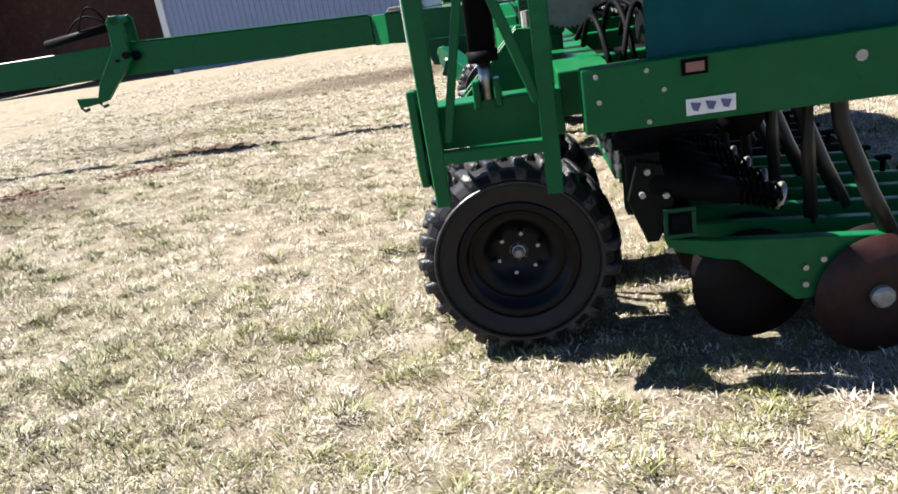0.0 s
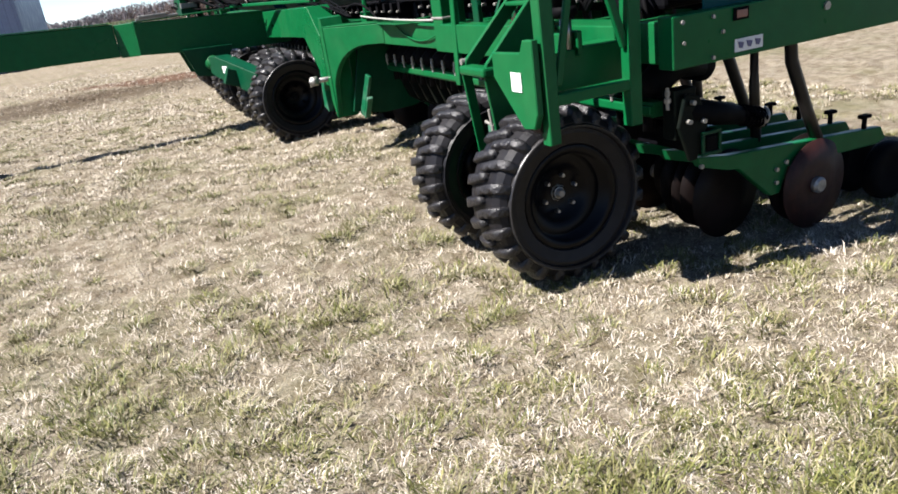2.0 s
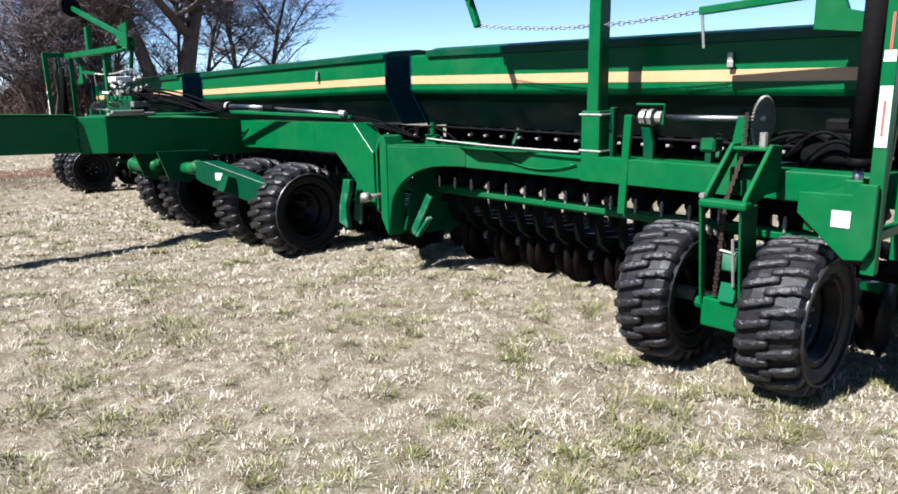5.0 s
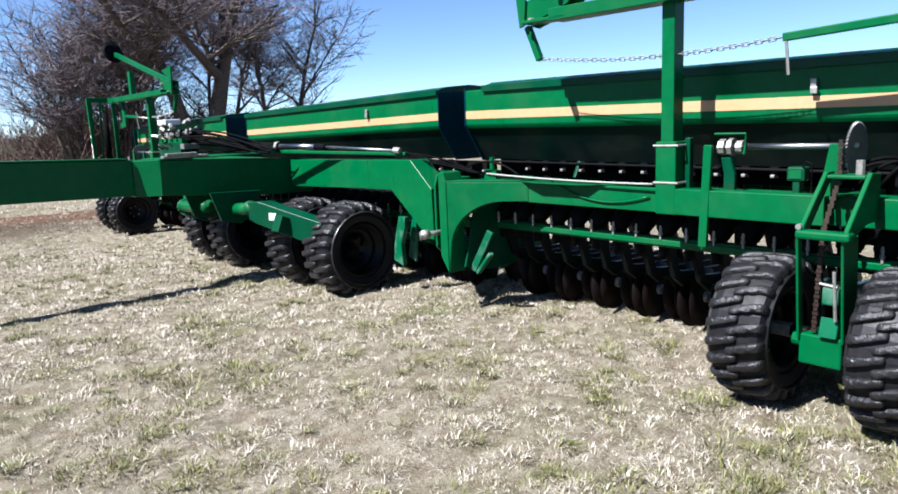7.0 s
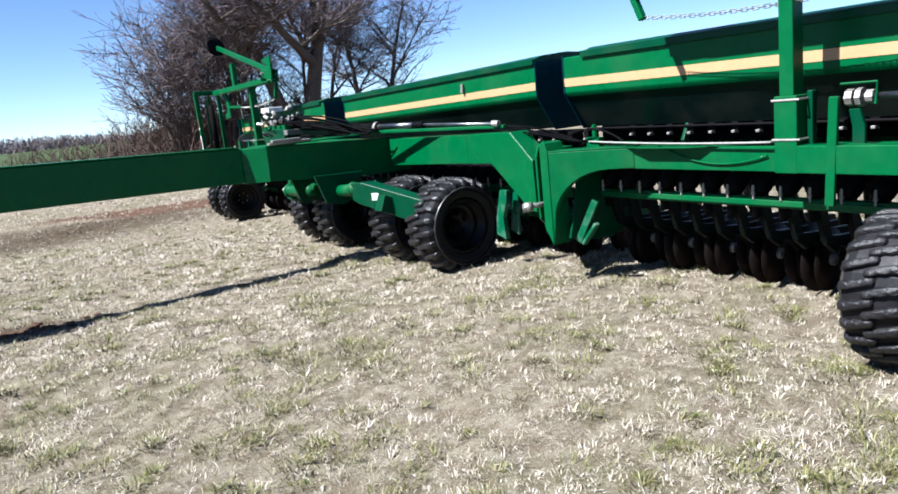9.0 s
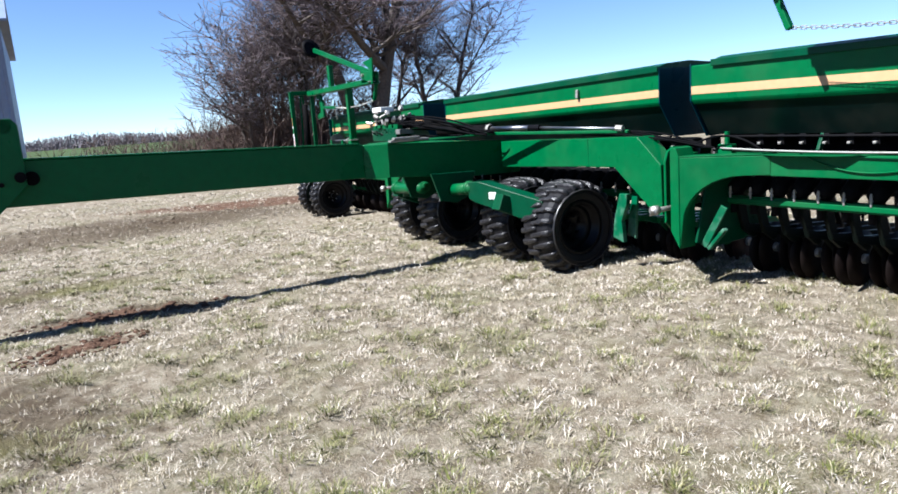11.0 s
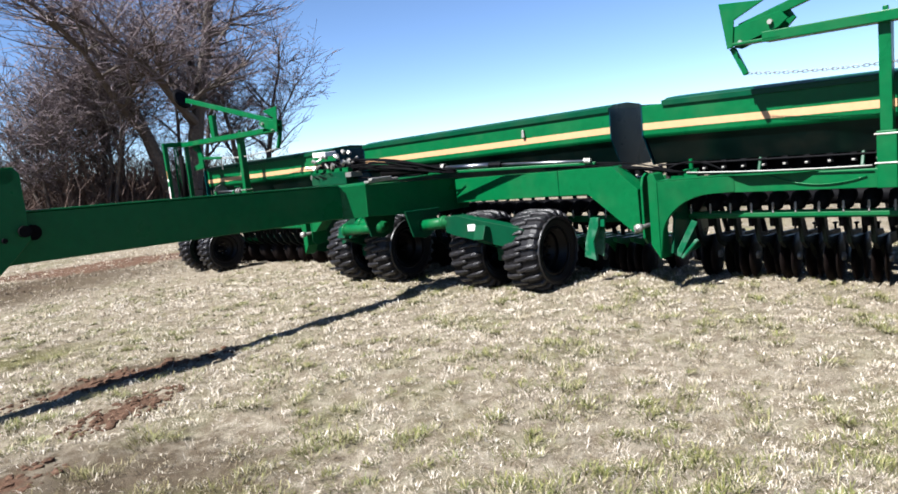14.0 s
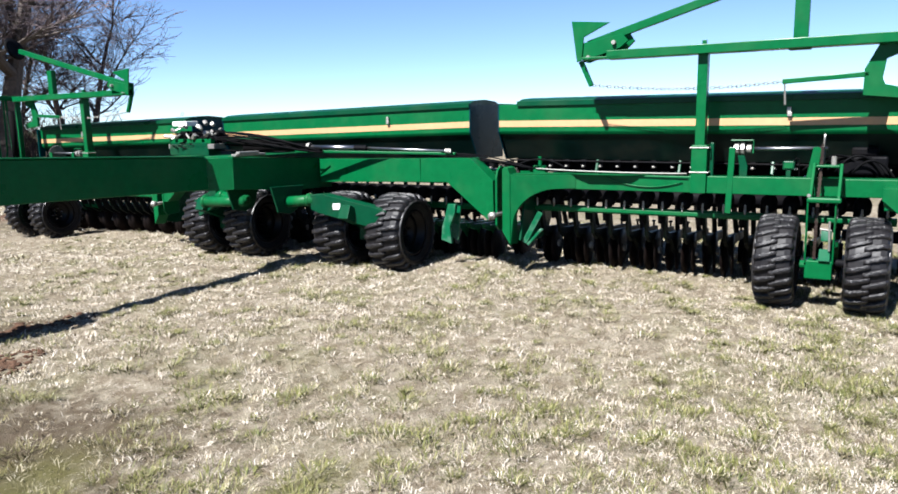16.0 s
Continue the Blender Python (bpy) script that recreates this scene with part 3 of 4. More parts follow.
# Copy of the green arm, darkened for the shade under the drill.
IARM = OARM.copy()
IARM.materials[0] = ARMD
bm = bmesh.new()
tube(bm, [(0.34, 0, 0.72), (0.40, 0, 0.71), (0.56, 0, 0.67), (0.70, 0, 0.635)], [0.03, 0.058, 0.052, 0.044], 12)
tube(bm, [(0.68 + 0.0026 * i, 0.046 * math.cos(i * 0.8), 0.64 - 0.0007 * i + 0.046 * math.sin(i * 0.8)) for i in range(54)], 0.007, 4)
tube(bm, [(0.68, 0, 0.64), (0.84, 0, 0.60)], 0.018, 8)
SPRING = mesh_of("spring", bm, BLACKP, True)
bm = bmesh.new()
tube(bm, [(0.28, 0, 0.74), (0.28, 0, 0.835)], 0.008, 8)
tube(bm, [(0.28, 0, 0.77), (0.28, 0, 0.79)], 0.015, 8)
tube(bm, [(0.28, 0, 0.80), (0.28, 0, 0.82)], 0.012, 6)
PROD = mesh_of("pressure_rod", bm, ZINC)
bm = bmesh.new()
prism(bm, [(0.36, 0.76), (0.43, 0.76), (0.50, 0.50), (0.62, 0.38), (0.56, 0.36), (0.44, 0.44), (0.37, 0.62)], "y", -0.018, 0.018)
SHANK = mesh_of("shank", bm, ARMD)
bm = bmesh.new()
lathe(bm, [(0.0005, -0.02), (0.07, -0.025), (0.10, -0.035), (0.15, -0.035), (0.155, -0.02), (0.155, 0.02), (0.15, 0.035), (0.10, 0.035), (0.07, 0.025), (0.0005, 0.02)], 24)
PRESS = mesh_of("press_wheel", bm, BLACKP, True)
bm = bmesh.new()
tube(bm, [(0.98, 0, 1.20), (0.99, 0.01, 1.05), (1.03, 0.025, 0.82), (1.12, 0.01, 0.58), (1.20, 0, 0.40)], 0.030, 8)
SEEDT = mesh_of("seed_hose", bm, TUBE, True)
bm = bmesh.new()
tube(bm, [(0.815, 0, 0.606), (0.825, 0, 0.603)], [0.047, 0.049], 14)
SCAP = mesh_of("spring_cap", bm, ZINC, True)
bm = bmesh.new()
tube(bm, [(0.99, 0, 1.20), (0.985, 0.01, 0.95), (0.99, 0.01, 0.70), (1.0, 0, 0.42)], 0.026, 8)
DROPT = mesh_of("seed_hose", bm, TUBE, True)
bm = bmesh.new()
box(bm, 0.66, 0.80, -0.03, 0.03, 1.15, 1.24)
CUP = mesh_of("seed_cup", bm, DARKM)
bm = bmesh.new()
box(bm, 0.635, 0.66, -0.014, 0.014, 1.155, 1.175, 0.004)
CBOLT = mesh_of("cup_bolt", bm, ZINC)


def opener(y, dz, k):
    m = pose(0, y, dz)
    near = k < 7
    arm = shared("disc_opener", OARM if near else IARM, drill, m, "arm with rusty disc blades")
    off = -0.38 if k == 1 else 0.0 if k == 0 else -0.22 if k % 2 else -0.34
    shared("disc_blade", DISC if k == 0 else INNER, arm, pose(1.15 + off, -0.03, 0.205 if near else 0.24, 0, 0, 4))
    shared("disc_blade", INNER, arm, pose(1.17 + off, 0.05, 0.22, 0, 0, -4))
    if k != 1:
        shared("disc_hub", DHUB, arm, pose(1.15 + off, -0.045, 0.205 if near else 0.24))
    if k > 0:
        shared("down_spring", HOUS, arm, Matrix())
    shared("knob", KNOB, arm, Matrix())
    if k < 5:
        shared("spring", SPRING, arm, Matrix())
    else:
        shared("shank", SHANK, arm, Matrix())
    if k < 4:
        shared("spring_cap", SCAP, arm, Matrix())
    shared("pressure_rod", PROD, arm, Matrix())
    shared("press_wheel", PRESS, arm, pose(1.72, 0, 0.14))
    shared("seed_hose", DROPT if k % 2 else SEEDT, arm, Matrix())
    shared("seed_cup", CUP, arm, Matrix())
    shared("cup_bolt", CBOLT, arm, Matrix())


# -- seed boxes --
def seed_box(y0, y1, dz0, dz1, latches, lid0, lid1, big_end=False):
    """A hopper from y0 to y1, its two ends lowered by dz0 and dz1."""
    def shear(bm):
        for v in bm.verts:
            v.co.z += dz0 + (dz1 - dz0) * (v.co.y - y0) / (y1 - y0)
        return bm
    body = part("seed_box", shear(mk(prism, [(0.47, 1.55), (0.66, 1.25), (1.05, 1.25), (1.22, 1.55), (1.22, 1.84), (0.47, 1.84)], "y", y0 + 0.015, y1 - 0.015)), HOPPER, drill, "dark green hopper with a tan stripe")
    part("front_panel", shear(many((prism, [(0.452, 1.555), (0.466, 1.535), (0.47, 1.55), (0.47, 1.855), (0.46, 1.87), (0.445, 1.86), (0.445, 1.57)], "y", y0, y1, 0.0))), GREEN, body)
    part("stripe", shear(mk(box, 0.4415, 0.4445, y0 + 0.004, y1 - 0.004, 1.618, 1.688, 0)), STRIPE, body, "tan painted stripe")
    part("lid", shear(many((prism, [(0.425, 1.868), (0.425, 1.895), (0.55, 1.93), (0.85, 1.95), (1.15, 1.93), (1.26, 1.885), (1.26, 1.868)], "y", lid0, lid1), (box, 0.418, 0.43, lid0, lid1, 1.85, 1.905, 0.003))), GREEN_D, body)
    for y in (y0, y1):
        pts = [(0.385, 1.15), (1.30, 1.15), (1.30, 1.86), (0.385, 1.86)] if big_end and y == min(y0, y1, key=lambda q: abs(q - YC) * -1) else [(0.44, 1.885), (0.435, 1.56), (0.64, 1.235), (1.32, 1.235), (1.32, 1.885)]
        s = 0.006
        part("end_plate", shear(mk(prism, pts, "y", y - s, y + s, 0.002)), END if pts[0][0] < 0.4 else SKYTINT, body)
    for y in latches:
        part("lid_latch", shear(many((box, 0.415, 0.44, y - 0.018, y + 0.018, 1.72, 1.79, 0.006), (box, 0.405, 0.42, y - 0.028, y + 0.012, 1.70, 1.74, 0.004))), ZINC, body, "bright metal catch")
    part("meter_shaft", shear(mk(tube, [(0.64, y0 + 0.05, 1.23), (0.64, y1 - 0.05, 1.23)], 0.010)), DARKM, body)
    return body


# -- one wing; the far one is its mirror image --
def wing(far):
    global XF
    drop = -0.085 if far else 0.0
    XF = Matrix.Translation((0, 0, drop)) @ MIRROR if far else Matrix()

    def my(y):
        return 2 * YC - y if far else y

    # main front beam and end beam
    part("wing_beam", many((box, 0.11, 0.30, 2.62, 6.16, 0.955, 1.115)), GREEN, drill)
    part("wing_end_beam", many((box, 0.17, 1.95, 2.33, 2.42, 0.935, 1.142), (box, 0.19, 0.40, 2.42, 2.62, 0.95, 1.12)), GREEN, drill)
    part("rear_beam", mk(box, 1.30, 1.42, 2.42, 6.2, 0.95, 1.09), GREEN, drill)
    for y in (3.4, 4.8, 6.1):
        part("cross_beam", mk(box, 0.30, 1.30, y - 0.04, y + 0.04, 0.965, 1.075), GREEN, drill)
    part("opener_bar", many((box, 0.30, 0.37, 2.62, 6.10, 0.685, 0.755), (box, 0.28, 0.31, 2.62, 6.10, 0.70, 0.74)), GREEN, drill)
    part("tool_bar", many((box, 0.42, 0.52, 2.45, 3.05, 0.515, 0.615)), DARKM, drill)
    part("bar_rim", many((box, 0.415, 0.525, 2.438, 2.449, 0.605, 0.62, 0.002), (box, 0.415, 0.525, 2.438, 2.449, 0.51, 0.525, 0.002), (box, 0.415, 0.43, 2.438, 2.449, 0.526, 0.604, 0.002), (box, 0.51, 0.525, 2.438, 2.449, 0.526, 0.604, 0.002)), GREEN_D, drill, "worn open end of a square bar")
    part("bar_clamp", many((prism, [(0.34, 0.80), (0.42, 0.78), (0.46, 0.64), (0.40, 0.50), (0.36, 0.50), (0.30, 0.66)], "y", 2.455, 2.475), (box, 0.30, 0.42, 2.48, 2.56, 0.60, 0.82)), ARMD, drill)
    for x, z in ((0.37, 0.76), (0.35, 0.68), (0.44, 0.455), (0.90, 0.335), (0.90, 0.27), (0.96, 0.36), (0.43, 0.67)):
        part("bolt_head", mk(tube, [(x, 2.435 if x < 0.8 and z > 0.5 else 2.466, z), (x, 2.48, z)], 0.011, 8), ZINC, drill)
    # Black block stands in for the shade inside the hollow bar end.
    part("tube_mouth", mk(box, 0.44, 0.50, 2.44, 2.46, 0.535, 0.595, 0.004), BLACKP, drill)
    # hinge: front block, curved gusset, round pin
    def skew(bm):
        for v in bm.verts:
            v.co.x += max(0.0, 6.17 - v.co.y) * 0.5
        return bm
    part("hinge_plate", mk(prism, [(6.172, 0.36), (6.265, 0.50), (6.265, 1.17), (6.245, 1.20), (6.20, 1.19), (6.172, 1.12)], "x", -0.21, -0.02), GREEN, drill)
    arc = [(6.15 - 0.42 * (1 - math.cos(a)), 0.56 + 0.40 * math.sin(a)) for a in [i * math.pi / 18 for i in range(0, 10)]]
    part("gusset", skew(mk(prism, [(6.17, 0.36), (6.17, 1.115), (5.55, 1.112), (5.55, 0.962)] + arc[::-1], "x", -0.205, -0.16)), GREEN, drill)
    part("gusset_top", skew(mk(prism, [(-0.205, 6.17), (-0.02, 6.17), (-0.02, 5.6), (-0.205, 5.6)], "z", 1.117, 1.127, 0.002)), GREEN, drill)
    # Shaded side of the hinge, its shade held in the darkened green.
    part("hinge_shield", mk(prism, [(0.06, 0.95), (0.72, 0.95), (0.80, 0.78), (0.80, 0.55), (0.70, 0.42), (0.50, 0.35), (0.20, 0.34), (-0.08, 0.40)], "y", 6.105, 6.13), GREEN_D, drill)
    plate = [(-0.18, 0.56), (-0.12, 0.50), (0.10, 0.52), (0.10, 1.12), (0.04, 1.19), (-0.08, 1.20), (-0.15, 1.16), (-0.18, 1.08)]
    part("hinge_cheek", mk(prism, plate, "y", 6.34, 6.365), GREEN, drill)
    part("hinge_strut", many((beam, (0.0, 6.10, 0.36), (0.05, 5.93, 0.70), 0.03, 0.06), (beam, (0.02, 6.06, 0.34), (0.02, 5.9, 0.52), 0.05, 0.03)), SCUFFGLINT, drill)
    part("fold_lever", many((prism, [(6.98, 0.30), (7.12, 0.34), (7.10, 0.50), (7.02, 0.76), (6.92, 0.76), (6.93, 0.66), (7.0, 0.5)], "x", -0.08, -0.03), (prism, [(6.97, 0.32), (7.08, 0.36), (7.0, 0.74), (6.93, 0.74)], "x", 0.06, 0.09)), SCUFFGLINT, drill)
    pin = part("hinge_pin", many((tube, [(-0.36, 6.33, 0.685), (0.0, 6.33, 0.685)], 0.022, 12), (tube, [(-0.35, 6.33, 0.685), (-0.29, 6.33, 0.685)], 0.04, 14), (tube, [(-0.35, 6.355, 0.64), (-0.35, 6.335, 0.70)], 0.008, 6)), ZINC, drill, "bright hinge pin", True)

    # upright with its sleeve, carrying the folded marker
    post = part("marker_rest", many((box, 0.05, 0.16, 4.245, 4.335, 1.0, 2.29), (box, 0.03, 0.175, 4.215, 4.36, 0.958, 1.42), (box, 0.09, 0.13, 4.27, 4.31, 2.28, 2.40)), GREEN, drill)
    part("sleeve_plate", mk(box, 0.12, 0.17, 4.17, 4.205, 1.08, 1.44), GREEN_D, post)
    for z in (1.16, 1.395):
        part("u_bolt", mk(tube, [(0.16, 4.20, z), (0.03, 4.20, z), (0.03, 4.37, z), (0.16, 4.37, z)], 0.008), ZINC, post)
    tip = (0.2, 2.49, 3.12) if far else (0.11, 3.30, 3.03)
    arm = part("marker_arm", mk(beam, (0.055, 5.20, 2.31), (0.055, 2.44, 2.305), 0.17, 0.085), GREEN, drill, "folded row marker arm")
    part("marker_boom", mk(beam, (0.09, 5.42, 2.43), tip, 0.05, 0.078), GREEN, arm)
    part("marker_head", many((prism, [(5.58, 2.665), (5.18, 2.625), (5.45, 2.50), (5.47, 2.27), (5.52, 2.26)], "x", 0.015, 0.035), (prism, [(5.50, 2.454), (5.02, 2.535), (4.96, 2.44), (5.04, 2.364), (5.43, 2.253), (5.49, 2.27)], "x", 0.118, 0.15), (prism, [(5.49, 2.44), (5.06, 2.51), (5.0, 2.44), (5.08, 2.375), (5.43, 2.275), (5.48, 2.29)], "x", 0.036, 0.058), (beam, (0.09, 5.50, 2.27), (0.09, 5.385, 2.02), 0.05, 0.045), (box, -0.03, 0.117, 5.04, 5.46, 2.275, 2.30)), GREEN, arm)
    part("marker_pin", mk(tube, [(0.0, 5.14, 2.43), (0.16, 5.14, 2.43)], 0.022), ZINC, arm)
    part("marker_pin", mk(tube, [(0.0, 5.40, 2.30), (0.2, 5.40, 2.30)], 0.02), ZINC, arm)
    part("marker_post", many((box, 0.07, 0.15, 3.41, 3.53, 2.345, 2.74), (box, 0.06, 0.16, 3.38, 3.56, 2.255, 2.27)), GREEN, arm)
    bm2 = bmesh.new()
    lathe(bm2, [(0.0005, -0.03), (0.10, -0.025), (0.195, 0.0), (0.20, 0.006), (0.10, -0.012), (0.0005, -0.015)], 28)
    bm2.transform(pose(tip[0], tip[1] - 0.16, tip[2] + 0.05, 20, 0, -15))
    part("marker_disc", bm2, DARKM, arm, "dark marker disc", True)
    # chain from the head to a short stay
    stay = part("chain_stay", many((beam, (0.11, 3.60, 1.985), (0.11, 2.92, 2.02), 0.04, 0.045), (prism, [(2.96, 2.06), (2.86, 2.27), (2.66, 2.27), (2.66, 2.20), (2.80, 2.14), (2.82, 1.98), (2.80, 1.93), (2.60, 1.88), (2.60, 1.80), (2.96, 1.84)], "x", 0.09, 0.13)), GREEN, drill)
    pts = bend((0.10, 5.38, 2.03), (0.10, 3.60, 1.985), 0.05, 46)
    bm2 = bmesh.new()
    for i, (a, b) in enumerate(zip(pts, pts[1:])):
        o = Vector((0.011, 0, 0)) if i % 2 else Vector((0, 0, 0.011))
        e = (b - a) * 0.25
        tube(bm2, [a - e + o * 0.2, a + o, b + o, b + e + o * 0.2, b - o, a - o, a - e + o * 0.2], 0.0035, 4, False)
    part("chain", bm2, ZINC, stay, "thin steel chain")
    part("chain_end", mk(tube, bend((0.10, 3.58, 1.97), (0.12, 3.57, 1.78), 0.0, 3), 0.009, 5), ZINC, stay)

    # end frame with the lift cylinder
    for x0, x1, xt0, xt1 in ((-0.36, -0.31, -0.38, -0.30), (0.03, 0.085, 0.04, 0.11)):
        post = part("end_post", mk(prism, [(x0, 0.73), (x1, 0.73), (xt1, 2.36), (xt0, 2.36)], "y", 2.42, 2.48), GREEN, drill)
        if x0 < 0:
            for z0 in (1.30, 1.66, 2.0):
                part("reflector", mk(box, x0 - 0.012, x0 - 0.006, 2.425, 2.475, z0, z0 + 0.26, 0.002), WHITE, post, "white reflective strip")
                part("reflector", mk(box, x0 - 0.0145, x0 - 0.0125, 2.445, 2.455, z0 + 0.05, z0 + 0.2, 0), REDD, post, "red mark on white strip")
    part("end_brace", many((beam, (-0.29, 2.45, 0.95), (-0.19, 2.45, 1.42), 0.02, 0.03), (beam, (-0.19, 2.45, 1.42), (-0.16, 2.45, 2.3), 0.02, 0.03), (beam, (0.03, 2.45, 1.05), (-0.09, 2.45, 1.42), 0.025, 0.035), (beam, (-0.09, 2.45, 1.42), (-0.12, 2.45, 2.3), 0.025, 0.035), (beam, (-0.32, 2.45, 0.90), (0.05, 2.45, 0.90), 0.05, 0.045), (beam, (-0.35, 2.45, 2.32), (0.10, 2.45, 2.32), 0.07, 0.08)), GREEN, drill)
    part("front_arm", mk(box, -0.37, 0.12, 2.58, 2.74, 0.90, 1.06), GREEN, drill)
    part("front_plate", mk(prism, [(2.76, 1.085), (2.76, 0.985), (2.54, 0.79), (2.46, 0.80), (2.43, 0.86), (2.43, 1.14), (2.50, 1.14), (2.53, 1.09)], "x", -0.405, -0.375), GREEN, drill)
    part("decal", mk(box, -0.409, -0.406, 2.525, 2.605, 0.94, 1.015, 0), WHITE, drill, "white label")
    part("pivot_bolt", mk(tube, [(-0.34, 2.47, 0.80), (-0.34, 2.56, 0.80)], 0.035, 10), RUST, drill)
    cyl = part("lift_cylinder", many((tube, [(-0.14, 2.60, 1.20), (-0.135, 2.60, 2.1)], 0.048, 16), (tube, [(-0.14, 2.60, 1.19), (-0.14, 2.60, 1.23)], 0.054, 16)), BLACKP, drill, "black hydraulic cylinder", True)
    part("rod", mk(tube, [(-0.14, 2.60, 1.06), (-0.14, 2.60, 1.2)], 0.024, 12), CHROME, cyl, "chrome rod", True)
    part("clevis", many((box, -0.19, -0.165, 2.56, 2.64, 1.03, 1.13), (box, -0.115, -0.09, 2.56, 2.64, 1.03, 1.13)), GREEN, cyl)

    # axle, yoke and drive of the wing wheels
    part("drive_beam", mk(box, 0.0, 0.108, 3.30, 4.20, 0.965, 1.128), GREEN, drill)
    for y in (3.075, 3.29):
        part("yoke_plate", mk(prism, [(-0.30, 0.94), (-0.24, 0.94), (-0.05, 1.0), (0.10, 1.0), (0.10, 1.25), (-0.02, 1.26), (-0.28, 1.0)] if y < 3.2 else [(-0.30, 0.945), (-0.25, 0.945), (-0.2, 0.99), (0.04, 1.225), (0.10, 1.23), (0.10, 1.26), (-0.02, 1.26), (-0.28, 1.01)], "y", y - 0.012, y + 0.012), GREEN, drill)
    part("yoke_bar", mk(box, -0.31, -0.235, 3.05, 3.315, 0.94, 0.985, 0.014), GREEN, drill)
    part("yoke_top", mk(box, -0.04, 0.10, 3.088, 3.277, 1.225, 1.245), GREEN, drill)
    leg = part("wheel_leg", mk(box, -0.225, -0.05, 3.09, 3.305, 0.26, 0.425, 0.01), GREEN, drill)
    part("leg_strip", mk(beam, (-0.275, 3.305, 0.95), (-0.215, 3.305, 0.40), 0.014, 0.05, (1, 0, 0)), GREEN, leg)
    part("leg_strip", mk(prism, [(-0.29, 0.95), (-0.10, 0.95), (-0.05, 0.40), (-0.225, 0.40)], "y", 3.083, 3.097), GREEN, leg)
    part("leg_boss", mk(tube, [(-0.19, 3.30, 0.38), (-0.19, 3.345, 0.38)], 0.035, 10), GREEN, leg)
    part("axle", mk(tube, [(-0.11, 2.80, 0.395), (-0.11, 3.60, 0.395)], 0.035, 14), DARKM, leg)
    part("tensioner", mk(box, -0.25, -0.18, 3.11, 3.19, 0.60, 0.70, 0.01), SCUFFGLINT, leg)
    part("tensioner_foot", mk(prism, [(-0.25, 0.43), (-0.13, 0.43), (-0.15, 0.50), (-0.22, 0.53)], "y", 3.11, 3.20), SCUFFGLINT, leg)
    part("spring_rod", many((tube, [(-0.25, 3.115, 0.70), (-0.25, 3.20, 0.71)], 0.008), (tube, [(-0.24, 3.12, 0.52), (-0.26, 3.13, 0.78)], 0.009)), ZINC, leg)
    part("top_bolt", mk(tube, [(0.03, 3.14, 1.245), (0.03, 3.14, 1.32)], 0.022, 8), ZINC, leg)
    part("stop_bolt", mk(tube, [(-0.30, 3.30, 1.0), (-0.27, 3.30, 1.0)], 0.016, 8), ZINC, leg)
    bm2 = bmesh.new()
    n = 84
    ring = []
    for h in (-0.006, 0.006):
        ring.append([bm2.verts.new((0.21 + (0.148 if k % 2 else 0.137) * math.cos(6.28318 * k / n), 3.23 + h, 1.365 + (0.148 if k % 2 else 0.137) * math.sin(6.28318 * k / n))) for k in range(n)])
    for k in range(n):
        bm2.faces.new((ring[0][k], ring[0][(k + 1) % n], ring[1][(k + 1) % n], ring[1][k]))
    bm2.faces.new(ring[0])
    bm2.faces.new(ring[1])
    part("sprocket", bm2, GREYM, drill, "grey toothed sprocket")
    bm2 = bmesh.new()
    path = [(0.025, 1.42), (0.02, 1.22), (-0.15, 0.96), (-0.21, 0.43)]
    for (xa, za), (xb, zb) in zip(path, path[1:]):
        k = int(math.hypot(xb - xa, zb - za) / 0.022)
        for i in range(k):
            t0 = i / k
            x, z = xa + (xb - xa) * t0, za + (zb - za) * t0
            box(bm2, x - 0.009, x + 0.009, 3.222 if i % 2 else 3.226, 3.25 if i % 2 else 3.246, z - 0.013, z + 0.005, 0)
    part("drive_chain", bm2, CHAINM, drill, "rust-brown roller chain")
    shaft = part("drive_shaft", mk(tube, [(0.17, 3.20, 1.385), (0.17, 3.95, 1.38)], 0.018, 12), CHROME, drill, "bright steel shaft", True)
    part("shaft_coupling", many((tube, [(0.17, 3.84, 1.38), (0.17, 3.88, 1.38)], 0.04, 10), (tube, [(0.17, 3.90, 1.38), (0.17, 3.93, 1.38)], 0.055, 8), (tube, [(0.17, 3.95, 1.38), (0.17, 3.99, 1.38)], 0.05, 8)), ZINC, shaft)
    part("shaft_post", mk(beam, (0.0, 4.0, 0.78), (0.02, 3.985, 1.40), 0.055, 0.03, (1, 0, 0)), GREEN, drill)
    part("shaft_arm", mk(prism, [(3.93, 1.10), (3.86, 1.10), (3.86, 1.22), (3.89, 1.32), (3.95, 1.32), (3.93, 1.22)], "x", 0.10, 0.13), GREEN_D, drill)
    part("sprocket_stay", mk(prism, [(3.36, 1.10), (3.27, 1.10), (3.245, 1.38), (3.27, 1.40), (3.31, 1.40)], "x", 0.06, 0.085), GREEN, drill)
    part("shaft_guard", mk(tube, [(0.15, 4.02, 1.46), (0.15, 3.82, 1.46), (0.13, 3.82, 1.34)], 0.008, 6), GREEN, drill)
    box_ = part("gearbox", mk(box, 0.12, 0.20, 3.46, 3.56, 1.19, 1.27, 0.01), GREEN_D, drill)
    part("gearbox_plate", mk(box, 0.115, 0.119, 3.475, 3.545, 1.205, 1.255, 0), GREEN, box_)
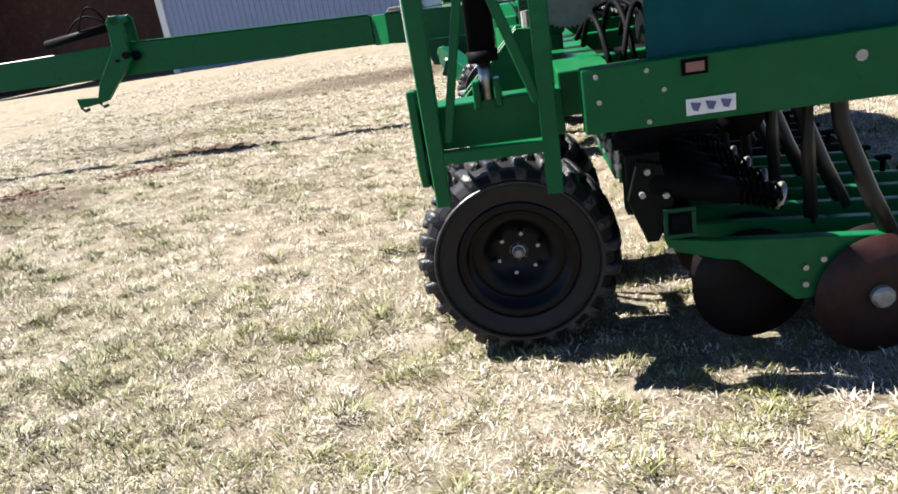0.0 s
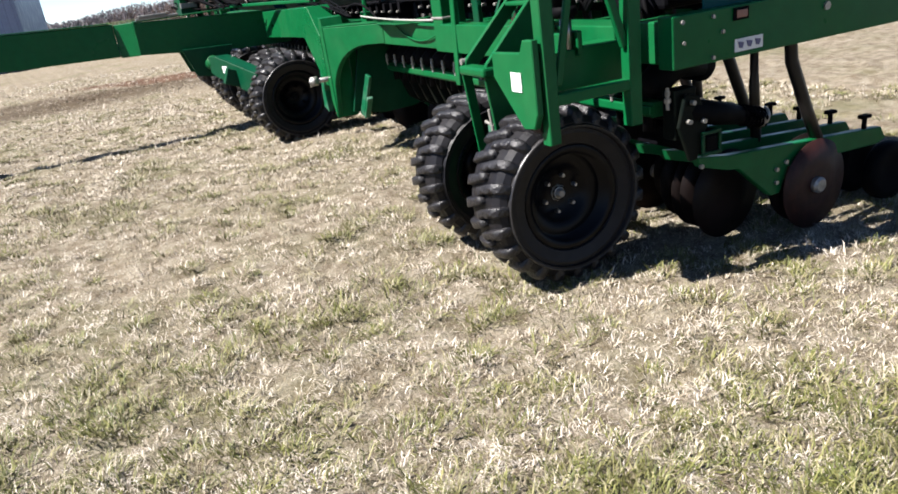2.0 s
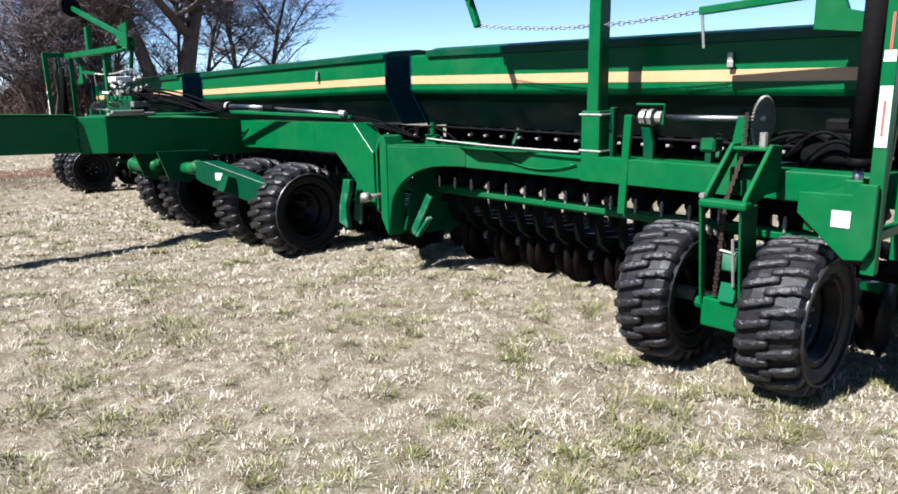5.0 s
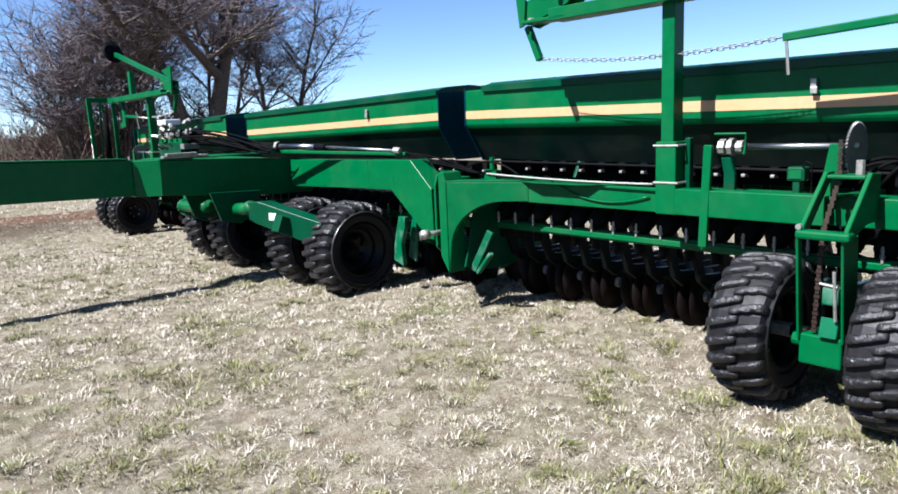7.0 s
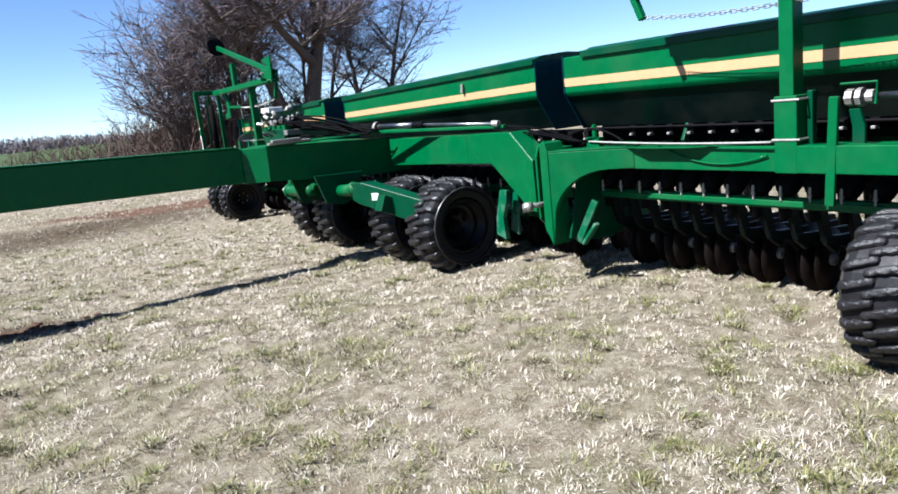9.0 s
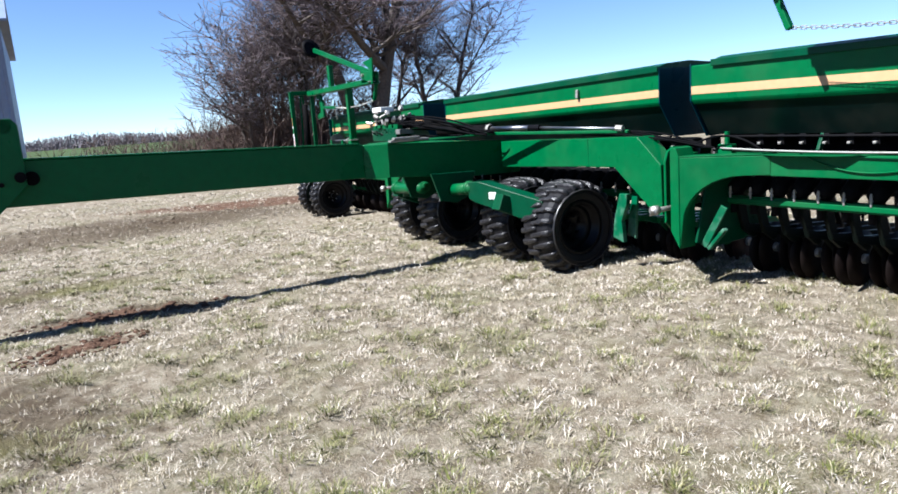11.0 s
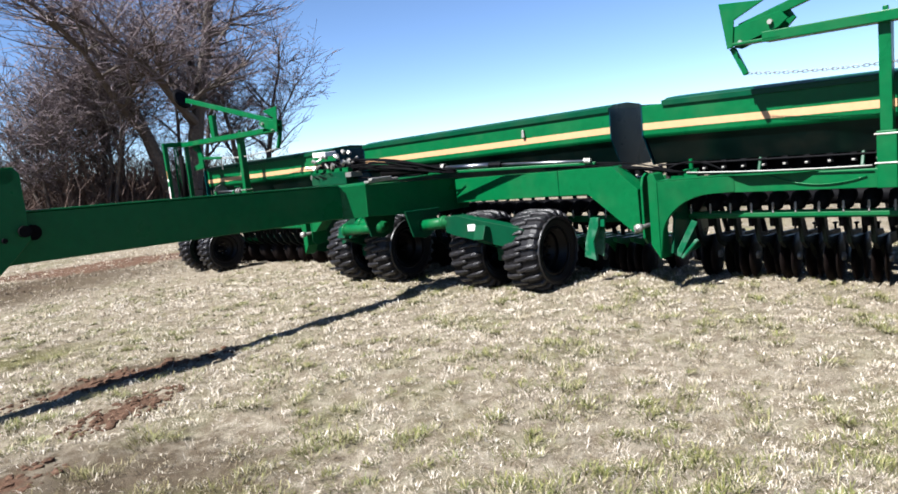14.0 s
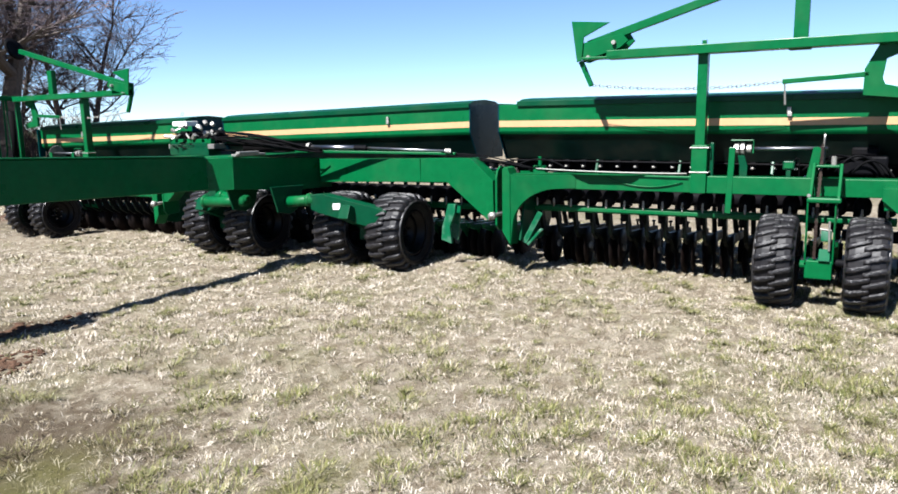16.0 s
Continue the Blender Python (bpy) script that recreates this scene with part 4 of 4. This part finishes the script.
    part("gearbox_foot", mk(box, 0.13, 0.19, 3.49, 3.53, 1.11, 1.19), GREEN_D, box_)
    part("gearbox_wire", mk(tube, [(0.12, 3.47, 1.27), (0.12, 3.45, 1.30), (0.12, 3.42, 1.29), (0.12, 3.42, 1.12)], 0.006, 6), BLACKP, box_)
    wheel(-0.11, my(2.83), 0.395 + drop, 1 if far else -1, 7)
    wheel(-0.11, my(3.54), 0.395 + drop, -1 if far else 1, 15)

    # boxes, openers, hoses
    if far:
        XF = Matrix()
        seed_box(11.79, 15.75, -0.085, -0.16, [14.5], 11.9, 15.7, True)
        XF = Matrix.Translation((0, 0, drop)) @ MIRROR
    else:
        seed_box(2.40, 6.62, -0.035, 0.0, [3.56], 2.42, 6.38, True)
    for k in range(19):
        opener(my(2.50 + 0.198 * k), drop, k)
    part("meter_housing", mk(box, 0.81, 1.05, 2.46, 6.56, 1.09, 1.245), BLACKP, drill)
    part("rock_shaft", mk(tube, [(0.80, 2.85, 0.83), (0.80, 6.15, 0.83)], 0.085, 14), DARKM, drill, "", True)
    for y in (2.9, 3.7, 4.6, 5.5):
        part("hopper_strut", mk(beam, (0.62, y, 1.10), (0.70, y, 1.27), 0.03, 0.05), GREEN_D, drill)
    box_ = part("drive_housing", many((box, 0.46, 0.74, 2.72, 3.12, 1.13, 1.30, 0.02), (box, 0.52, 0.66, 2.80, 3.02, 1.30, 1.38, 0.02)), DARKM, drill, "dark drive housing below the box")
    for k in range(7):
        part("hose", mk(tube, bend((0.30 + 0.05 * k, 2.66 + 0.04 * k, 1.10), (0.24 + 0.09 * ((k * 3) % 5), 3.0 + 0.07 * k, 1.16), -0.14 - 0.02 * (k % 3), 12), 0.011), BLACKP, box_, "", True)
    part("pale_hose", mk(tube, bend((0.09, 6.0, 1.17), (0.06, 4.4, 1.145), 0.012, 10), 0.007), PALEH, drill, "pale hose along the beam", True)
    part("black_hose", mk(tube, bend((0.12, 6.1, 1.15), (0.15, 4.4, 1.125), 0.0, 8), 0.010), BLACKP, drill, "", True)
    part("black_hose", mk(tube, bend((0.0, 6.2, 1.2), (0.1, 5.6, 1.14), -0.10, 10), 0.009), BLACKP, drill, "", True)
    part("green_hose", mk(tube, bend((0.1, 5.3, 1.13), (0.095, 4.45, 1.06), 0.09, 12), 0.006), GREEN, drill, "", True)
    # Plate added so that its overhang casts a trapezoid shadow on the beam.
    part("shadow_shelf", mk(prism, [(0.14, 4.74), (0.02, 5.0), (0.02, 5.42), (0.14, 5.78)], "z", 1.117, 1.123, 0.0015), GREEN, drill)
    part("tee_fitting", many((box, 0.10, 0.16, 5.90, 6.04, 1.115, 1.20), (tube, [(0.13, 5.97, 1.19), (0.13, 5.97, 1.30)], 0.02, 8)), GREEN, drill)
    # labels on the end beam
    sign = part("warning_label", mk(box, 0.485, 0.635, 2.325, 2.329, 0.957, 1.008, 0), WHITE, drill, "white pictogram label on the end beam")
    for k in range(3):
        part("pictogram", mk(prism, [(0.497 + 0.046 * k, 0.998), (0.530 + 0.046 * k, 0.992), (0.520 + 0.046 * k, 0.968), (0.505 + 0.046 * k, 0.972)], "y", 2.3215, 2.3235, 0), INK, sign)
    lamp = part("side_lamp", mk(box, 0.475, 0.555, 2.322, 2.329, 1.082, 1.132, 0.003), BLACKP, drill, "dark framed side marker")
    part("lens", mk(box, 0.487, 0.543, 2.318, 2.321, 1.092, 1.122, 0.001), AMBER, lamp, "faded reddish lens")
    for x, z in ((0.215, 1.115), (0.37, 1.115), (0.22, 1.035), (0.37, 0.955), (0.42, 1.05), (1.0, 1.07)):
        part("bolt_head", mk(tube, [(x, 2.32, z), (x, 2.335, z)], 0.008 if x < 0.9 else 0.018, 8), ZINC, drill)
    XF = Matrix()


for side in (False, True):
    wing(side)


# -- centre section --
def centre_half(far):
    global XF
    XF = MIRROR if far else Matrix()

    def my(y):
        return 2 * YC - y if far else y
    part("centre_beam", many((prism, [(8.80, 1.265), (7.32, 1.28), (7.315, 1.014), (8.80, 0.98)], "x", -0.18, 0.02), (prism, [(7.31, 1.282), (6.66, 1.288), (6.39, 1.05), (6.38, 0.62), (6.46, 0.62), (6.96, 1.018), (7.31, 1.012)], "x", -0.185, 0.02)), GREEN, drill)
    bm2 = mk(prism, [(8.32, 0.905), (8.20, 0.91), (7.52, 0.72), (7.50, 0.53), (7.56, 0.49), (8.25, 0.70), (8.32, 0.74)], "x", -0.93, -0.78)
    for v in bm2.verts:
        v.co.x += (8.3 - v.co.y) * 0.42
    # Darkened green paints in the shade on the arm's face.
    part("lift_arm", bm2, GREEN_D, drill)
    bm2 = mk(box, -0.936, -0.932, 8.0, 8.08, 0.735, 0.805, 0)
    for v in bm2.verts:
        v.co.x += (8.3 - v.co.y) * 0.42
    part("decal", bm2, WHITE, drill, "white label")
    part("lift_tube", many((tube, [(-0.88, 8.30, 0.84), (-0.88, 8.80, 0.80)], 0.062, 16), (tube, [(-0.88, 8.36, 0.84), (-0.88, 8.40, 0.838)], 0.075, 16)), GREEN, drill, "", True)
    part("swing_arm", many((beam, (-0.85, 7.92, 0.72), (-0.10, 7.92, 0.42), 0.14, 0.16), (box, -0.5, -0.2, 7.86, 7.98, 0.35, 0.55)), GREEN_D, drill)
    part("axle", mk(tube, [(-0.26, 7.50, 0.435), (-0.26, 8.45, 0.435)], 0.04, 12), DARKM, drill)
    wheel(-0.26, my(7.56), 0.435, 1 if far else -1, 3, 1.1)
    wheel(-0.26, my(8.33), 0.435, -1 if far else 1, 11, 1.1)
    XF = Matrix()


for side in (False, True):
    centre_half(side)
for k in range(24):
    opener(6.62 + 0.21 * k, -0.03, k)
part("meter_housing", mk(box, 0.81, 1.05, 7.05, 11.1, 1.03, 1.20), BLACKP, drill)
part("rock_shaft", mk(tube, [(0.80, 6.5, 0.80), (0.80, 11.7, 0.80)], 0.085, 14), DARKM, drill, "", True)
part("centre_opener_bar", mk(box, 0.30, 0.37, 6.45, 11.7, 0.66, 0.73), GREEN, drill)
part("centre_rear_beam", mk(box, 1.30, 1.42, 6.4, 11.75, 0.93, 1.07), GREEN, drill)
part("centre_front_beam", mk(box, 0.10, 0.28, 6.4, 11.75, 0.98, 1.12), GREEN, drill)
seed_box(7.0, 11.12, 0.0, -0.085, [8.175], 7.0, 11.12)

# tongue: wide root, sloping cheek plate, long narrow bar
part("tongue_root", many((prism, [(0.10, 0.90), (0.10, 1.27), (-1.56, 1.345), (-1.57, 1.005), (-0.5, 0.91)], "y", 8.85, 9.36)), GREEN, drill)
part("tongue_cheek", many((prism, [(-1.565, 8.855), (-1.765, 9.025), (-1.765, 9.185), (-1.565, 9.355)], "z", 1.0, 1.35)), GREEN, drill)
tongue = part("tongue", many((prism, [(-1.767, 1.012), (-1.767, 1.362), (-4.9, 1.49), (-9.6, 1.50), (-9.6, 1.20), (-4.9, 1.10)], "y", 9.015, 9.19, 0.008)), GREEN, drill)
part("tongue_flange", many((box, -1.56, 0.15, 8.84, 9.37, 1.347, 1.359), (beam, (-1.8, 9.10, 1.372), (-4.9, 9.10, 1.497), 0.20, 0.012)), GREEN, drill)
# second bar and bracket near the hitch
br = part("tongue_bracket", many((prism, [(-4.84, 1.28), (-4.84, 1.78), (-4.88, 1.83), (-4.98, 1.83), (-5.03, 1.78), (-5.05, 1.44), (-5.35, 1.06), (-5.42, 0.90), (-5.72, 0.92), (-5.70, 0.80), (-5.58, 0.80), (-5.30, 0.84), (-5.12, 1.02), (-4.96, 1.16)], "y", 8.90, 8.965), (prism, [(-4.84, 1.28), (-4.84, 1.78), (-4.88, 1.83), (-4.98, 1.83), (-5.03, 1.78), (-5.05, 1.44), (-5.20, 1.2), (-4.96, 1.16)], "y", 9.195, 9.24), (tube, [(-4.94, 8.9, 1.77), (-4.94, 9.24, 1.77)], 0.06, 12)), GREEN, drill)
part("hook", mk(tube, [(-5.66, 8.93, 0.86), (-5.70, 8.93, 0.79), (-5.66, 8.93, 0.75), (-5.60, 8.93, 0.77)], 0.02, 8), GREEN_D, br)
part("hook", mk(tube, [(-5.38, 8.93, 0.90), (-5.43, 8.93, 0.81), (-5.39, 8.93, 0.77), (-5.33, 8.93, 0.79)], 0.02, 8), GREEN_D, br)
part("bracket_pin", many((tube, [(-4.88, 8.86, 1.35), (-4.88, 8.99, 1.35)], 0.045, 12), (tube, [(-5.02, 8.87, 1.30), (-5.02, 8.91, 1.30)], 0.02, 8)), DARKM, br, "dark pin")
part("hole_ring", mk(tube, [(-4.80, 8.95, 1.33), (-4.80, 8.985, 1.33)], 0.06, 16), BLACKP, br)
ram = part("hitch_ram", many((tube, [(-5.05, 9.08, 1.72), (-6.00, 9.08, 1.62)], 0.055, 14)), BLACKP, drill, "black hydraulic ram on the tongue", True)
part("hose", many((tube, bend((-5.10, 9.05, 1.76), (-5.50, 9.05, 1.72), -0.24, 12), 0.012), (tube, bend((-5.15, 9.1, 1.76), (-5.70, 9.1, 1.70), -0.15, 12), 0.012)), BLACKP, ram, "", True)
# cross tube for the lift and its hangers
part("lift_cross_tube", many((tube, [(-0.92, 9.36, 0.79), (-0.92, 10.05, 0.76)], 0.065, 16), (tube, [(-0.92, 10.03, 0.76), (-0.92, 10.06, 0.76)], 0.085, 16)), GREEN, drill, "", True)
for y in (8.72, 9.44):
    part("hanger", many((prism, [(-0.60, 0.98), (-1.15, 1.0), (-1.05, 0.70), (-0.85, 0.66), (-0.70, 0.72)], "y", y - 0.012, y + 0.012)), GREEN_D, drill)

# hoses, valves and rams on the frame
ri = random.Random(4)
valves = part("valve_block", mk(box, -0.95, -0.76, 9.80, 10.62, 1.42, 1.48), GREYM, drill, "dark hydraulic valve block with fittings")
for k in range(15):
    x, y = -0.95 + 0.09 * (k % 3), 9.85 + 0.16 * (k // 3)
    part("valve_body", mk(box, x, x + 0.07, y, y + 0.11, 1.48, 1.54 + 0.05 * ((k * 7) % 3)), DARKM if k % 3 else GREEN, valves)
for k in range(30):
    a = Vector((-0.98 + ri.uniform(-.05, .25), 9.8 + ri.uniform(0, .85), 1.54 + ri.uniform(0, .2)))
    b = a + Vector((ri.uniform(-.05, .05), ri.uniform(-.09, .09), ri.uniform(-.05, .06)))
    part("fitting", mk(tube, [a, b], 0.014 + 0.006 * (k % 3), 6), ZINC, valves, "bright fitting")
part("valve_cap", many((box, -0.98, -0.80, 10.22, 10.48, 1.70, 1.76)), WHITE, valves, "white cover")
part("valve_stand", many((box, -0.95, -0.75, 9.9, 10.6, 1.34, 1.50)), GREEN_D, drill)
for k in range(16):
    a = (-0.9 + ri.uniform(-.1, .1), 9.75 + ri.uniform(0, .7), 1.50 + ri.uniform(-.1, .15))
    b = (-0.5 + ri.uniform(-.2, .2), 8.7 + ri.uniform(-.4, .3), 1.365 + ri.uniform(0, .03))
    part("hydraulic_hose", mk(tube, bend(a, b, ri.uniform(-.09, .05), 10), 0.010, 6), BLACKP, drill, "", True)
for k in range(8):
    a = (-0.95 + ri.uniform(-.05, .1), 9.9 + ri.uniform(0, .6), 1.62)
    b = (-0.95 + ri.uniform(-.1, .2), 10.0 + ri.uniform(0, .7), 1.46)
    part("hydraulic_hose", mk(tube, bend(a, b, -0.12, 10, (-0.6, 0.2, 1)), 0.010, 6), BLACKP, drill, "", True)
ram = part("fold_ram", mk(tube, [(-0.38, 9.85, 1.42), (-0.26, 8.85, 1.41)], 0.055, 14), BLACKP, drill, "black folding ram", True)
part("rod", mk(tube, [(-0.26, 8.85, 1.41), (-0.18, 8.22, 1.405)], 0.03, 12), CHROME, ram, "chrome rod", True)
part("rod", mk(tube, [(-0.16, 8.1, 1.40), (-0.05, 7.0, 1.36)], 0.015, 12), CHROME, ram, "chrome rod", True)
part("collar", mk(tube, [(-0.268, 8.90, 1.411), (-0.262, 8.86, 1.41)], 0.057, 12), ZINC, ram)
part("rod_clevis", mk(tube, [(-0.18, 8.24, 1.405), (-0.16, 8.08, 1.40)], 0.034, 10), DARKM, ram)
part("collar", mk(tube, [(-0.06, 7.05, 1.365), (-0.045, 6.98, 1.36)], 0.03, 10), ZINC, ram)
part("link_bar", many((beam, (-0.5, 8.9, 1.375), (0.0, 6.95, 1.33), 0.05, 0.03)), GREEN, drill)
for k in range(7):
    a, b = (0.0 + ri.uniform(-.1, .1), 7.2 + ri.uniform(-.4, .4), 1.31), (0.0, 6.15 + ri.uniform(-.2, .2), 1.18)
    part("hydraulic_hose", mk(tube, bend(a, b, ri.uniform(-.09, -.01), 10), 0.007, 6), BLACKP, drill, "", True)
part("tool_tray", many((box, -1.53, -1.08, 8.82, 8.9, 1.36, 1.385), (box, -1.5, -1.2, 8.80, 8.86, 1.385, 1.41)), ZINC, drill, "bright latch on the frame")


# ---- background ----
BARK = surface("bark", (0.048, 0.0355, 0.0288), 0.9, vary=0.4, dirt=(0.096, 0.0816, 0.0672), dirt_amount=0.5, grain=9, relief=0.6)
TWIG = surface("twigs", (0.115, 0.088, 0.095), 0.9, vary=0.3, dirt_amount=0.15, grain=6)


def limbs(rnd, base, height, trunks, depth, spread, r0, bias=(0, 0, 0)):
    """Segments (a, b, ra, rb) of a bare tree."""
    segs = []

    def grow(p, d, ln, r, lv):
        steps = 5 if lv < 3 else 3 if lv < 5 else 2
        q = p
        for i in range(steps):
            d = (d + Vector((rnd.gauss(0, .11), rnd.gauss(0, .11), rnd.gauss(0.02, .09))) * (0.7 + 0.25 * lv)).normalized()
            nq = q + d * ln / steps
            ra, rb = r * (1 - 0.45 * i / steps), r * (1 - 0.45 * (i + 1) / steps)
            segs.append((q, nq, ra, rb, lv))
            q = nq
            if lv < depth and (i > 1 or lv > 0):
                for _ in range(1 if lv < 2 else 2):
                    if rnd.random() < (0.85 if lv < 3 else 0.5 if lv < 4 else 0.24):
                        az = rnd.uniform(0, 6.283)
                        side = Vector((math.cos(az), math.sin(az), rnd.uniform(-0.05, 0.8) if lv < 2 else rnd.uniform(-0.25, 0.6)))
                        nd = (d * rnd.uniform(0.45, 0.9) + side * spread + Vector(bias) * 0.1).normalized()
                        grow(q, nd, ln * rnd.uniform(0.5, 0.74), rb * rnd.uniform(0.5, 0.72), lv + 1)
        if lv < depth:
            grow(q, d, ln * 0.66, r * 0.55, lv + 1)
    for k in range(trunks):
        az = 6.283 * k / max(1, trunks) + rnd.uniform(-.4, .4)
        lean = 0.0 if trunks == 1 else rnd.uniform(0.06, 0.22)
        grow(Vector(base) + Vector((math.cos(az), math.sin(az), 0)) * (0.0 if trunks == 1 else 0.25), Vector((math.cos(az) * lean, math.sin(az) * lean, 1)).normalized(), height * rnd.uniform(0.85, 1.1), r0 * rnd.uniform(0.8, 1.1), 0)
    return segs


def seg_mesh(name, segs, mat, sides, rmin):
    v, f = [], []
    for a, b, ra, rb, lv in segs:
        n = sides if ra > 0.03 else 3
        x, y = frame_of(b - a)
        o = len(v)
        for p, r in ((a, max(ra, rmin)), (b, max(rb, rmin))):
            for k in range(n):
                t = 6.28318 * k / n
                v.append(p + r * (math.cos(t) * x + math.sin(t) * y))
        for k in range(n):
            f.append((o + k, o + (k + 1) % n, o + n + (k + 1) % n, o + n + k))
    me = bpy.data.meshes.new(name)
    me.from_pydata([tuple(p) for p in v], [], f)
    me.materials.append(mat)
    return me


def bare_tree(base, height, trunks, depth, spread, r0, seed, label):
    rnd = random.Random(seed)
    bz = float(ground_z(base[0], base[1])) - 0.1
    segs = limbs(rnd, (0, 0, bz), height, trunks, depth, spread, r0)
    root = tagged(new("bare_tree"), label, "tree", group="trees behind the machine")
    root.location = (base[0], base[1], 0)
    for nm, sel, mt, sd_ in (("trunk", [s for s in segs if s[4] <= 1], BARK, 9), ("branch_work", [s for s in segs if s[4] in (2, 3)], BARK, 5), ("twig_crown", [s for s in segs if s[4] > 3], TWIG, 3)):
        ob = new(nm, seg_mesh(nm, sel, mt, sd_, 0.010))
        ob.parent = root
    return len(segs)


bare_tree((13.0, 31.2), 6.8, 2, 6, 1.25, 0.40, 5, "large bare winter tree with thick forking trunks")
bare_tree((18.4, 32.6), 4.6, 2, 5, 1.2, 0.18, 9, "bare winter tree with a thin spreading crown")
bare_tree((16.0, 34.4), 4.3, 2, 5, 1.15, 0.15, 17, "bare winter tree with a thin spreading crown")
for tx, ty, hh, sd0 in ((8.8, 33.4, 2.9, 12), (10.4, 32.6, 3.9, 15), (12.0, 34.6, 3.9, 23)):
    bare_tree((tx, ty), hh, 5, 4, 1.15, 0.11, sd0, "low many-stemmed bare tree with dense twigs")

# brush below the trees and the far wood line
def brush(name, spots, height, per, r, mat, label):
    rnd = random.Random(21)
    segs = []
    for cx, cy, wx, wy in spots:
        for _ in range(per):
            x, y = rnd.gauss(cx, wx), rnd.gauss(cy, wy)
            z = float(ground_z(x, y))
            h = height * rnd.uniform(0.4, 1.1) * (1 + 0.35 * math.sin(0.09 * x + 1.3 * math.sin(0.031 * x)))
            p = Vector((x, y, z))
            d = Vector((rnd.gauss(0, .25), rnd.gauss(0, .25), 1)).normalized()
            for i in range(3):
                q = p + d * h / 3
                segs.append((p, q, r * (1 - i * .3), r * (.7 - i * .3) + .001, 5))
                for _ in range(2):
                    e = (d + Vector((rnd.gauss(0, .6), rnd.gauss(0, .6), rnd.gauss(0, .4)))).normalized()
                    segs.append((q, q + e * h * 0.3, r * .5, r * .2, 5))
                d = (d + Vector((rnd.gauss(0, .3), rnd.gauss(0, .3), .1))).normalized()
                p = q
    return tagged(new(name, seg_mesh(name, segs, mat, 3, r * 0.3)), label, "brush", kind="stuff")


BRUSH = surface("brush_stems", (0.0552, 0.0326, 0.025), 0.95, vary=0.35, dirt=(0.106, 0.0576, 0.0336), dirt_amount=0.4, grain=1.5)
brush("brush", [(9.6, 36, 1.4, 1.5), (11.5, 36, 2.0, 2.0), (14, 36, 2.5, 2.0), (18, 35, 2.5, 2.0), (10.5, 33.5, 2.0, 1.0), (15, 38, 2.5, 1.5)], 2.0, 340, 0.026, BRUSH, "tangled reddish brown brush under the trees")
brush("far_brush", [(19, 62, 4, 2), (26, 60, 5, 2), (12, 64, 4, 2)], 1.5, 260, 0.03, BRUSH, "low reddish brush beyond the field edge")
# Distance haze is mixed into this wood colour, lighter and greyer than bark.
FARW = surface("far_wood", (0.137, 0.122, 0.137), 0.95, vary=0.3, dirt=(0.115, 0.072, 0.0576), dirt_amount=0.5, grain=0.2)
brush("far_wood", [(-90 + 19 * k, 455 - 3 * k + 8 * math.sin(k), 11, 8) for k in range(18)], 4.6, 210, 0.34, FARW, "distant line of bare woodland")

# metal shed with an open bay
# Siding meant as white metal; blue sky-lit shade is put into its colour.
SIDING = surface("pale_metal_siding", (0.144, 0.182, 0.278), 0.45, metal=0.0, vary=0.06, dirt_amount=0.12, grain=5)
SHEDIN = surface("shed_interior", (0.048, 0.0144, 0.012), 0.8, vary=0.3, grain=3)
shed = tagged(new("metal_shed"), "pale metal shed with sky-blue shade painted in and a dark open bay", "shed")
shed.matrix_world = pose(0, 0, 0, 0, 0, -8.0)
bm = bmesh.new()
for k in range(44):
    x = -5.34 - 0.298 * k
    prism(bm, [(x, 38.6), (x - 0.10, 38.6), (x - 0.12, 38.57), (x - 0.17, 38.57), (x - 0.19, 38.6), (x - 0.298, 38.6), (x - 0.298, 38.68), (x, 38.68)], "z", -0.6, 6.9, 0)
part("siding", bm, SIDING, shed)
part("side_wall", mk(box, -5.38, -5.32, 38.69, 54.0, -0.6, 6.9), SIDING, shed)
part("roof", mk(prism, [(38.2, 6.9), (46.3, 9.4), (54.4, 6.9), (54.4, 7.0), (46.3, 9.55), (38.2, 7.0)], "x", -36, -5.0), SIDING, shed)
part("door_post", mk(box, -18.75, -18.4, 38.5, 38.68, -0.6, 6.9), WHITE, shed, "white post")
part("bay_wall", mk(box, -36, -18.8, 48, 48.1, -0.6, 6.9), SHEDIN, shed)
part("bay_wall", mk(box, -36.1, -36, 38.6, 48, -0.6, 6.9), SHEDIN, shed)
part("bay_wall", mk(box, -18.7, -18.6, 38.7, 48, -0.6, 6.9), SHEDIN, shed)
part("bay_header", mk(box, -36, -18.8, 38.55, 38.65, 6.2, 6.9), SIDING, shed)
